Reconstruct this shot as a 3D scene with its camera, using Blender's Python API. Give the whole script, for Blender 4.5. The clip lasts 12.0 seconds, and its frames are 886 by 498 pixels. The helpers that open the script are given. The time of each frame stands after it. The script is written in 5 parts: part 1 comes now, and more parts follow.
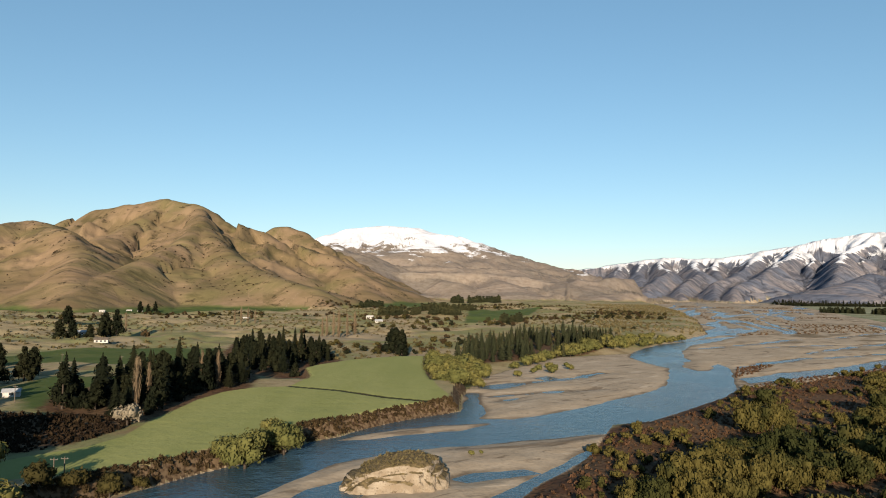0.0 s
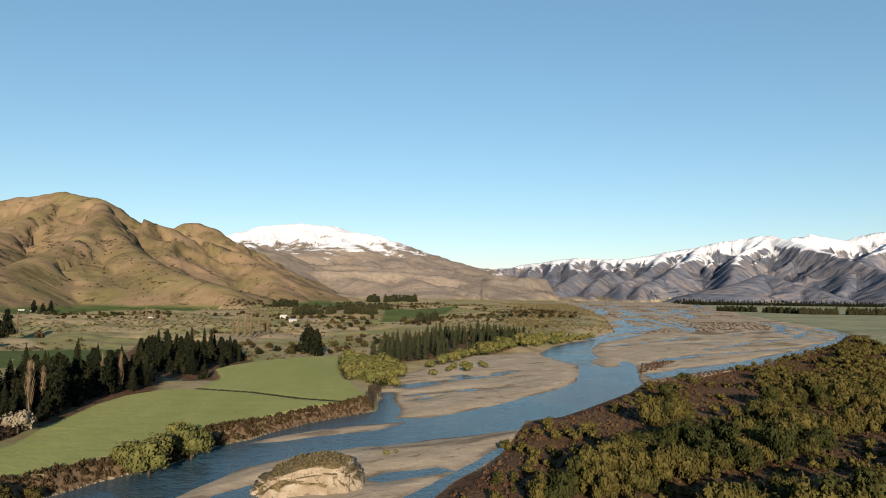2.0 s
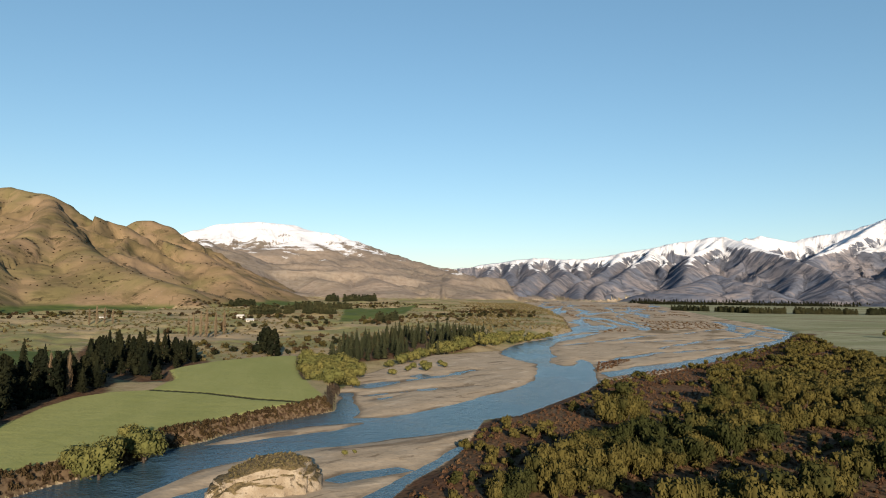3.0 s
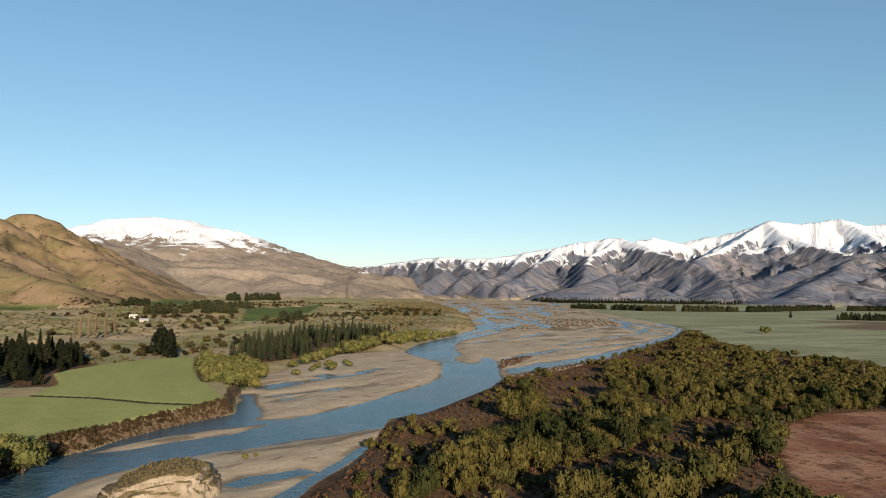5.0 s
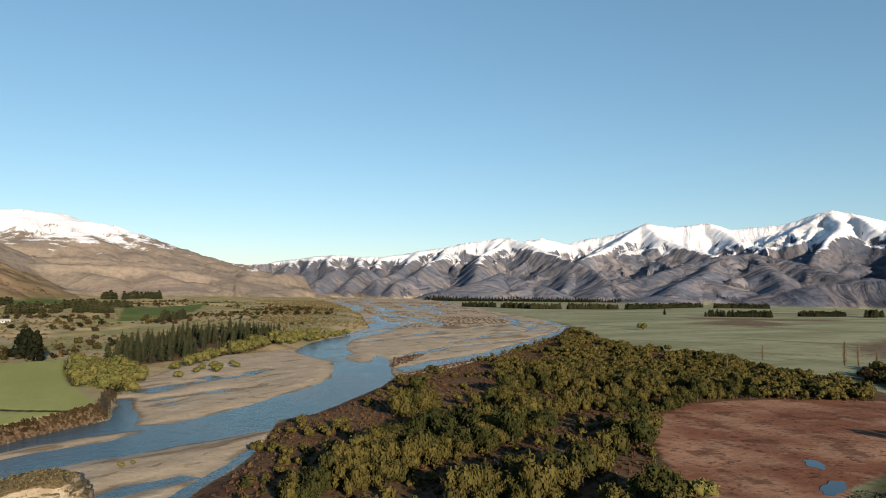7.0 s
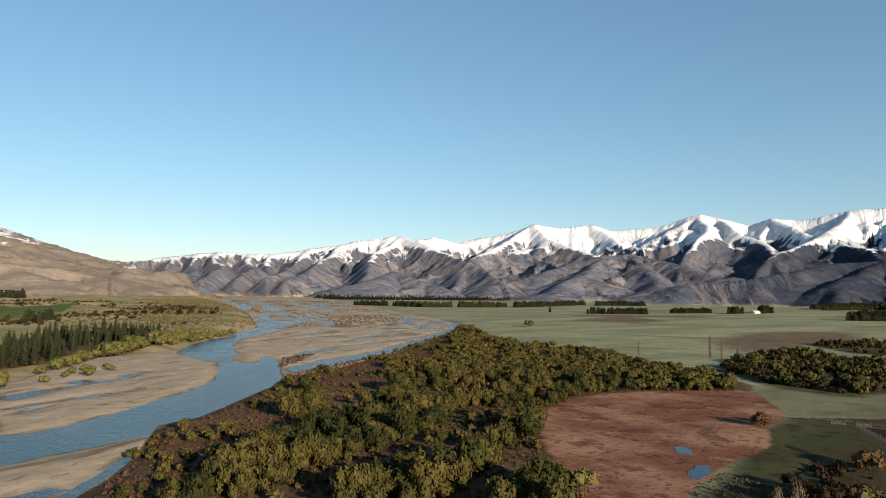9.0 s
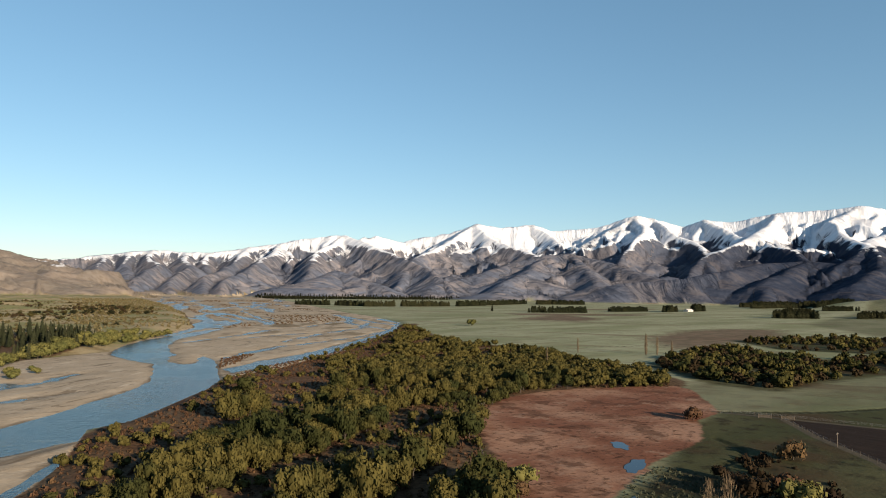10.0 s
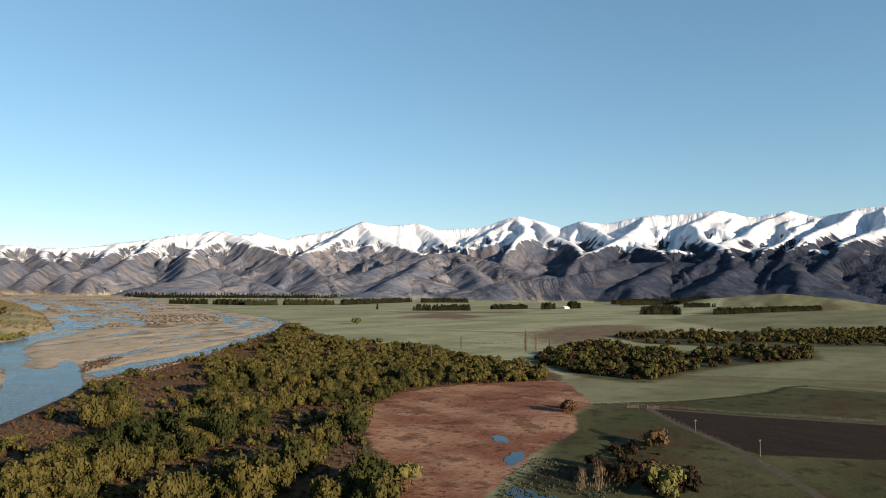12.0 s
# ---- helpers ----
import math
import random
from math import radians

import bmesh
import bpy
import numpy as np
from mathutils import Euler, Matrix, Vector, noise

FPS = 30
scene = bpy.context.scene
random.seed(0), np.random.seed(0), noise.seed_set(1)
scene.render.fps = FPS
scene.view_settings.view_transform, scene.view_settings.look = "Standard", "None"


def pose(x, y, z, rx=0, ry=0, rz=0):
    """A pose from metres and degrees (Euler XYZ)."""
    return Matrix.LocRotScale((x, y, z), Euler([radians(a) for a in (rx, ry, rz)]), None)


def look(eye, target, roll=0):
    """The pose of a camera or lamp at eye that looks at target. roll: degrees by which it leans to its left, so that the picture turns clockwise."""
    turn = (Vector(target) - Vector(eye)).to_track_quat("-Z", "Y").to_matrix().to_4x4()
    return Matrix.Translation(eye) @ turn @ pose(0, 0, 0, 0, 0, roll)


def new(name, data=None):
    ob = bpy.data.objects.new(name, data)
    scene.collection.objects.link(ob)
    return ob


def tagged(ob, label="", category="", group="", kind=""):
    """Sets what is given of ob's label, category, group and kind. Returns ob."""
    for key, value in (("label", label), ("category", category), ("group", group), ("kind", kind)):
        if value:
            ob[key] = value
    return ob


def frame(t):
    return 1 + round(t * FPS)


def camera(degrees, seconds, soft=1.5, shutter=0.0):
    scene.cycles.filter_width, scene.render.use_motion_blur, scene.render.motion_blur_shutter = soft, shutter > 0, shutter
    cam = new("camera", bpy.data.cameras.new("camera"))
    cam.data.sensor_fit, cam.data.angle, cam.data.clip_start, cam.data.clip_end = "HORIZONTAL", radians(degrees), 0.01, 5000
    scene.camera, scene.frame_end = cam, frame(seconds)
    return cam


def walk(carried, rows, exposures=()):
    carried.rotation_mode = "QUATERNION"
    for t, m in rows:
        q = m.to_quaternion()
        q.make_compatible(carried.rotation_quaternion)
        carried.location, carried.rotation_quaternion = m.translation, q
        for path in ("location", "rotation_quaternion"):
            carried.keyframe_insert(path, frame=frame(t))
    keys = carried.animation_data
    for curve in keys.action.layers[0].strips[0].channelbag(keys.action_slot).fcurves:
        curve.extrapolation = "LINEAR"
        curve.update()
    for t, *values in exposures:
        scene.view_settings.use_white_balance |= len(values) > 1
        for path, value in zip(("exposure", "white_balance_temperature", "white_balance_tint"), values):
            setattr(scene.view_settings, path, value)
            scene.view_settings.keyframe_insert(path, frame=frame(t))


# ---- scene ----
# The camera hovers above a braided river and turns slowly to its right.
cam = camera(66.3, 12.0, soft=1.0)
EYE = 50.0
ROWS = [  # seconds, heading to the right, tilt up, lean
    (0.0, 0.00, 3.35, -0.56), (0.5, 1.78, 3.35, -0.58), (1.0, 3.56, 3.35, -0.61), (1.5, 5.33, 3.35, -0.63),
    (2.0, 7.03, 3.35, -0.68), (2.5, 8.72, 3.35, -0.72), (3.0, 10.42, 3.35, -0.75), (5.0, 18.30, 3.35, -0.80),
    (5.5, 20.56, 3.35, -0.82), (6.0, 22.82, 3.35, -0.85), (6.5, 25.06, 3.35, -0.88), (7.0, 27.31, 3.35, -0.88),
    (9.0, 36.39, 3.35, -0.90), (9.5, 38.79, 3.35, -0.88), (10.0, 41.20, 3.35, -0.89), (10.5, 43.61, 3.35, -0.90),
    (11.0, 46.02, 3.35, -0.90), (11.5, 48.43, 3.35, -0.87), (12.0, 50.85, 3.35, -0.84),
]
walk(cam, [(t, pose(0, 0, EYE, 0, 0, -head) @ pose(0, 0, 0, tilt, 0, 0) @ pose(0, 0, 0, 90, lean, 0)) for t, head, tilt, lean in ROWS],
     exposures=[(0.0, 1.12), (6.0, 1.09), (9.5, 1.11), (12.0, 1.25)])

# ---- light: a low morning sun behind the camera and a clear sky ----
SUN_AZ, SUN_EL = 182.0, 14.3
world = bpy.data.worlds.new("sky")
scene.world = world
world.use_nodes = True
wn, wl = world.node_tree.nodes, world.node_tree.links
wn.clear()
sky = wn.new("ShaderNodeTexSky")
sky.sky_type, sky.sun_disc = "NISHITA", False
sky.sun_elevation, sky.sun_rotation = radians(SUN_EL), radians(SUN_AZ)
sky.altitude, sky.air_density, sky.dust_density, sky.ozone_density = 300.0, 1.0, 0.0, 3.5
background = wn.new("ShaderNodeBackground")
background.inputs["Strength"].default_value = 0.099
world_out = wn.new("ShaderNodeOutputWorld")
vivid = wn.new("ShaderNodeHueSaturation")
vivid.inputs["Saturation"].default_value, vivid.inputs["Hue"].default_value = 1.06, 0.491
clear_air = wn.new("ShaderNodeGamma")
clear_air.inputs["Gamma"].default_value = 0.75
wl.new(vivid.outputs[0], clear_air.inputs[0])
wl.new(sky.outputs[0], vivid.inputs["Color"])
wl.new(clear_air.outputs[0], background.inputs[0])
wl.new(background.outputs[0], world_out.inputs[0])
sun = new("sun", bpy.data.lights.new("sun", "SUN"))
sun.data.energy, sun.data.angle, sun.data.color = 5.0, radians(0.5), (1.0, 0.82, 0.61)
sun_from = Vector((math.sin(radians(SUN_AZ)) * math.cos(radians(SUN_EL)), math.cos(radians(SUN_AZ)) * math.cos(radians(SUN_EL)), math.sin(radians(SUN_EL))))
sun.matrix_world = look(sun_from * 400 + Vector((0, 0, EYE)), (0, 0, EYE))


# ---- node helpers ----
def material(name, rough=0.9, spec=0.3):
    m = bpy.data.materials.new(name)
    m.use_nodes = True
    b = m.node_tree.nodes["Principled BSDF"]
    b.inputs["Roughness"].default_value = rough
    b.inputs["Specular IOR Level"].default_value = spec
    return m, m.node_tree.nodes, m.node_tree.links, b


class Graph:
    """Short names for the nodes that the materials use."""

    def __init__(self, m):
        self.n, self.l = m.node_tree.nodes, m.node_tree.links

    def put(self, socket, value):
        if hasattr(value, "is_output"):
            self.l.new(value, socket)
        elif isinstance(value, tuple) and len(value) == 3 and socket.type == "RGBA":
            socket.default_value = (*value, 1.0)
        else:
            socket.default_value = value

    def attr(self, name):
        a = self.n.new("ShaderNodeAttribute")
        a.attribute_name = name
        return a.outputs["Fac"]

    def place(self):
        return self.n.new("ShaderNodeNewGeometry").outputs["Position"]

    def scaled(self, vec, s):
        m = self.n.new("ShaderNodeVectorMath")
        m.operation = "MULTIPLY"
        self.put(m.inputs[0], vec)
        m.inputs[1].default_value = s
        return m.outputs[0]

    def noise(self, vec, scale, detail=4.0, rough=0.55, distort=0.0):
        t = self.n.new("ShaderNodeTexNoise")
        self.put(t.inputs["Vector"], vec)
        t.inputs["Scale"].default_value, t.inputs["Detail"].default_value = scale, detail
        t.inputs["Roughness"].default_value, t.inputs["Distortion"].default_value = rough, distort
        return t.outputs["Fac"]

    def math(self, op, a, b=0.0, c=0.0):
        m = self.n.new("ShaderNodeMath")
        m.operation = op
        for s, v in zip(m.inputs, (a, b, c)):
            self.put(s, v)
        return m.outputs[0]

    def ramp(self, v, lo, hi, a=0.0, b=1.0):
        r = self.n.new("ShaderNodeMapRange")
        r.interpolation_type = "SMOOTHSTEP"
        for s, x in zip(r.inputs[:5], (v, lo, hi, a, b)):
            self.put(s, x)
        return r.outputs[0]

    def turned(self, vec, degrees, scale):
        """The place turned about the vertical, then scaled: the first axis runs along that heading."""
        m = self.n.new("ShaderNodeMapping")
        m.vector_type = "POINT"
        self.put(m.inputs["Vector"], vec)
        m.inputs["Rotation"].default_value = (0, 0, radians(degrees))
        return self.scaled(m.outputs[0], scale)

    def mix(self, f, a, b):
        m = self.n.new("ShaderNodeMix")
        m.data_type = "RGBA"
        self.put(m.inputs[0], f), self.put(m.inputs[6], a), self.put(m.inputs[7], b)
        return m.outputs[2]

    def bump(self, h, strength, distance):
        b = self.n.new("ShaderNodeBump")
        b.inputs["Strength"].default_value, b.inputs["Distance"].default_value = strength, distance
        self.put(b.inputs["Height"], h)
        return b.outputs[0]


# ---- the plan: outlines on the ground, in metres ----
LEFT_SHORE = [(-150, 60), (-110, 120), (-85, 153), (-72, 172), (-67, 181), (-60, 191), (-52, 199), (-48, 208), (-43, 222), (-34, 232), (-28, 244), (-19, 256), (-7, 268), (8, 281),
              (10, 323), (21, 379), (41, 419), (60, 458), (86, 502), (109, 512), (145, 533), (177, 598), (238, 690), (307, 793), (402, 1072), (533, 1522), (707, 2230), (1130, 4200)]
RIGHT_SHORE = [(1938, 4200), (1163, 2174), (852, 1418), (729, 1107), (672, 935), (602, 779), (465, 615), (380, 528), (290, 448), (236, 407), (197, 374), (171, 360), (151, 350),
               (134, 324), (114, 301), (96, 280), (80, 263), (64, 256), (58, 240), (46, 210), (36, 192), (26, 178), (20, 167), (15, 156), (-40, 60)]
MAIN_LEFT = [(-150, 62), (-108, 122), (-80, 155), (-72, 172), (-67, 181), (-60, 191), (-52, 199), (-48, 208), (-43, 222), (-34, 232), (-28, 244), (-19, 256), (-7, 268), (8, 281), (10, 304), (13, 328), (17, 328),
             (18, 313), (16, 298), (19, 290), (18, 278), (14, 265), (27, 265), (41, 275), (60, 292), (80, 314), (103, 339), (120, 366), (135, 402), (146, 443), (141, 476), (142, 515), (159, 564), (195, 623), (242, 676), (298, 737)]
MAIN_RIGHT = [(330, 760), (284, 696), (230, 627), (200, 568), (183, 515), (165, 435), (190, 470), (186, 437), (170, 400), (151, 350), (134, 324), (114, 301), (96, 280), (80, 263), (64, 256), (57, 240), (34, 231),
              (14, 222), (0, 217), (-20, 205), (-30, 196), (-38, 180), (-46, 161), (-50, 153), (-70, 100), (-110, 50)]
SIDE = [(-30, 60), (8, 156), (12, 166), (22, 180), (28, 188), (38, 203), (46, 215), (46, 209), (36, 193), (26, 179), (21, 169), (15, 156), (-20, 60)]
STRIP = [(1, 181), (9, 188), (23, 192), (27, 188), (18, 183), (7, 178)]
MOAT = [(-60, 100), (-38, 157), (-33, 171), (-25, 179), (-17, 176), (-19, 166), (-23, 155), (-40, 100)]
POOLS = [[(18, 347), (26, 357), (36, 364), (46, 366), (40, 360), (30, 354), (22, 345)], [(51, 387), (61, 396), (64, 387), (57, 380)], [(22, 318), (32, 325), (46, 332), (64, 341), (50, 332), (34, 322)]]
BRANCH = [(171, 393), (208, 421), (254, 447), (316, 498), (385, 555), (499, 666), (590, 770), (640, 900), (655, 890), (600, 760), (484, 629), (388, 540), (298, 460), (244, 420), (193, 391), (166, 370)]
MIDBAR = [(-35, 225), (-20, 240), (0, 251), (18, 256), (6, 243), (-10, 235), (-25, 228)]
ISLET = [(167, 476), (182, 494), (185, 465), (172, 434), (159, 427), (160, 449)]
FIELD = [(-112, 176), (-108, 182), (-99, 192), (-95, 206), (-97, 227), (-97, 245), (-97, 272), (-93, 295), (-84, 307), (-69, 312), (-67, 350), (-77, 387), (-74, 401), (-58, 432), (-31, 456), (-12, 462), (-11, 407),
         (-8, 362), (-2, 320), (3, 293), (1, 281), (-13, 267), (-27, 250), (-35, 240), (-47, 228), (-56, 208), (-64, 193), (-71, 182), (-78, 172), (-90, 164), (-107, 156)]
RED = [(179, 182), (192, 194), (224, 212), (250, 214), (278, 208), (300, 198), (323, 185), (315, 171), (286, 148), (268, 134), (244, 130), (215, 113), (200, 110), (177, 107), (161, 101), (146, 97), (130, 92), (113, 80), (95, 84), (103, 96), (120, 111), (135, 129), (149, 148), (164, 168)]
PUDDLES = [[(185, 130), (190, 129), (185, 121), (179, 118), (179, 124)], [(172, 113), (177, 110), (166, 104), (158, 102), (156, 105), (163, 110)], [(136, 93), (142, 93), (143, 88), (140, 83), (143, 80), (140, 76), (128, 84)]]
PLOUGH = [(271, 112), (283, 81), (302, 33), (309, -20), (239, -20), (238, 26), (224, 48), (219, 55), (225, 66), (248, 91)]
WILLOWS = [(37, 153), (47, 162), (58, 171), (75, 195), (96, 220), (117, 266), (141, 297), (127, 252), (122, 230), (141, 241), (166, 257), (185, 294), (238, 385), (291, 424), (380, 500), (586, 726), (567, 720), (433, 506), (417, 426), (408, 354), (381, 300), (368, 251), (340, 200), (316, 186), (279, 206), (252, 219), (223, 210), (186, 188), (162, 165), (134, 132), (119, 113), (105, 100)]
HEATH = [(20, 152), (24, 164), (32, 175), (42, 198), (56, 234), (87, 261), (113, 290), (134, 317), (156, 353), (209, 398), (279, 444), (374, 536), (440, 592), (567, 720), (433, 506), (417, 426), (408, 354), (381, 300), (368, 251), (340, 200),
         (316, 186), (279, 208), (252, 220), (223, 212), (186, 190), (162, 167), (134, 134), (119, 115), (95, 90), (60, 90)]
BROWNS = [[(1010, 960), (1290, 800), (1180, 760), (960, 880)], [(614, 389), (775, 440), (884, 440), (940, 390), (818, 330), (617, 300), (520, 300), (555, 331)], [(821, 767), (1074, 874), (991, 700), (863, 660)], [(1400, 1150), (1700, 1050), (1650, 1000), (1380, 1080)], [(1900, 500), (2600, 440), (2500, 380), (1850, 420)]]
PALES = [[(-130, 640), (-118, 605), (-60, 612), (-20, 640), (-30, 690), (-95, 705)], [(-66, 470), (-14, 474), (4, 486), (-40, 494)], [(-240, 560), (-265, 590), (-300, 590), (-280, 550)], [(-90, 900), (-60, 850), (-40, 870), (-75, 960)]]
PADDOCKS = [(240, 130), (268, 134), (300, 109), (333, 95), (386, 85), (400, 40), (420, -100), (60, -100), (60, 60), (110, 86), (165, 100)]
MEADOW = [(240, 130), (330, 190), (420, 150), (720, 135), (1150, 430), (2700, 800), (2700, -200), (400, -100), (390, 40), (380, 80), (300, 105), (262, 130)]
ROUGH = [(-112, 184), (-104, 196), (-100, 222), (-108, 236), (-150, 240), (-190, 236), (-180, 190), (-140, 176)]
PLANTATION = [(3, 397), (28, 438), (45, 461), (91, 505), (111, 521), (156, 595), (163, 662), (130, 723), (62, 635), (21, 535)]
STAND_A = [(-140, 250), (-104, 229), (-101, 249), (-101, 276), (-90, 306), (-105, 371), (-142, 356), (-153, 280)]
STAND_B = [(-151, 494), (-105, 384), (-76, 357), (-83, 401), (-69, 431), (-97, 529), (-169, 578)]
THICKET_A = [(675, 316), (818, 271), (1106, 117), (1270, 42), (967, 32), (772, 82), (639, 182), (615, 251)]
THICKET_B = [(394, 240), (470, 272), (560, 282), (520, 200), (613, 161), (666, 129), (565, 106), (476, 139), (406, 148), (350, 149), (349, 175)]
GREENS = [[(-271, 390), (-233, 426), (-166, 399), (-140, 442), (-168, 530), (-224, 540), (-280, 496), (-304, 437)],
          [(-752, 1027), (-567, 1081), (-419, 1046), (-217, 1426), (-260, 1800), (-326, 1388), (-712, 1471), (-1358, 1851)],
          [(-191, 303), (-193, 344), (-163, 371), (-132, 290), (-139, 255), (-151, 248)], [(27, 869), (131, 1071), (232, 1582), (52, 1323)], [(-200, 1500), (-60, 1500), (20, 1900), (-220, 1900)]]
ROADS = [[(-270, 391), (-231, 409), (-188, 413), (-159, 426), (-138, 435), (-132, 467)], [(-233, 699), (-219, 793), (-231, 985)], [(-190, 600), (-116, 628), (-75, 634), (-34, 656)],
         [(-700, 760), (-526, 878), (-552, 988), (-517, 1069), (-447, 1115), (-352, 1201), (-294, 1399)], [(266, 136), (274, 113), (283, 81), (302, 33), (309, -20)], [(274, 113), (248, 91), (225, 66), (206, 52), (192, 39), (177, 29)]]
DITCHES = [[(-69, 312), (-45, 301), (-24, 284), (-4, 274)], [(268, 134), (300, 109), (333, 95), (358, 87), (386, 85), (400, 78), (401, 43)], [(218, 111), (211, 99), (200, 93), (185, 93), (174, 82), (157, 85)], [(560, 330), (480, 360), (430, 400)], [(640, 380), (600, 420)]]

CREEKS = [[(198, 450), (234, 487), (281, 520), (325, 537), (384, 570), (445, 616)], [(218, 586), (275, 633), (351, 702), (424, 741), (538, 843), (653, 873)], [(280, 606), (347, 643), (410, 653), (495, 709)], [(25, 341), (47, 363), (72, 383), (94, 410)], [(25, 304), (45, 325), (72, 337)], [(300, 560), (390, 640), (470, 690), (560, 800)]]

# ridge lines: heading to the right and height above the eye's level, in degrees, and distance in metres
HILL_RIDGES = [
    [(-35.2, 4.02, 1900), (-33.3, 4.29, 1950), (-31.4, 4.65, 2000), (-30.3, 4.47, 1950), (-29.0, 3.95, 1800), (-27.5, 2.76, 1650), (-27.8, 1.06, 1450)],
    [(-31.2, 3.64, 2400), (-29.1, 4.87, 2400), (-27.0, 5.75, 2400), (-24.9, 6.22, 2350), (-22.7, 6.79, 2300), (-20.5, 6.38, 2200), (-17.8, 5.20, 2150), (-15.6, 4.50, 2150), (-12.4, 3.38, 2150), (-9.6, 2.69, 2050), (-7.8, 1.64, 1950), (-6.1, -0.24, 1800)],
    [(-20.5, 6.38, 2200), (-20.2, 5.15, 1980), (-21.0, 3.64, 1800), (-22.8, 2.26, 1650), (-25.9, 0.75, 1450), (-28.7, -0.88, 1300)],
    [(-20.2, 5.15, 1980), (-17.8, 3.07, 1750), (-15.5, 1.74, 1600), (-10.5, -0.04, 1450)],
    [(-22.7, 6.79, 2300), (-24.5, 5.25, 2150), (-26.4, 3.87, 2000), (-27.9, 2.53, 1800)],
    [(-16.5, 3.79, 2700), (-14.7, 4.53, 2700), (-13.8, 4.88, 2700), (-13.0, 5.00, 2700), (-12.0, 4.61, 2650), (-10.6, 3.80, 2600), (-8.7, 2.57, 2500), (-6.8, 1.18, 2400), (-5.6, -0.23, 2250)],
    [(-12.4, 3.38, 2150), (-14.2, 2.69, 2000), (-14.6, 1.30, 1750)],
    [(-35.2, 4.02, 1900), (-42.2, 2.85, 1900), (-51.1, 2.90, 1900)],
]
DOME_RIDGES = [
    [(-11.5, 3.22, 3700), (-9.2, 4.35, 3750), (-7.6, 5.00, 3800), (-4.8, 5.29, 3800), (-2.1, 5.09, 3800), (0.8, 4.45, 3750), (3.1, 3.80, 3700), (5.3, 2.96, 3650), (7.9, 2.26, 3550), (10.2, 1.19, 3400), (13.0, 0.28, 3250), (14.8, -0.26, 3150)],
    [(-10.6, 3.65, 3000), (-9.4, 3.45, 3000), (-7.3, 2.95, 3000), (-4.5, 1.95, 2950), (-2.1, 1.20, 2850), (0.8, 0.55, 2700)],
    [(-2.1, 5.09, 3800), (-1.9, 4.09, 3550), (-0.4, 2.92, 3300), (2.2, 1.75, 3050), (4.6, 0.72, 2750)],
    [(-4.8, 5.29, 3800), (-4.5, 4.30, 3600), (-4.0, 3.11, 3350)],
    [(3.1, 3.80, 3700), (5.1, 2.25, 3400), (8.4, 1.08, 3050), (10.2, 0.25, 2800)],
    [(-7.6, 5.00, 3800), (-8.5, 3.99, 3600), (-8.7, 3.27, 3400)],
]
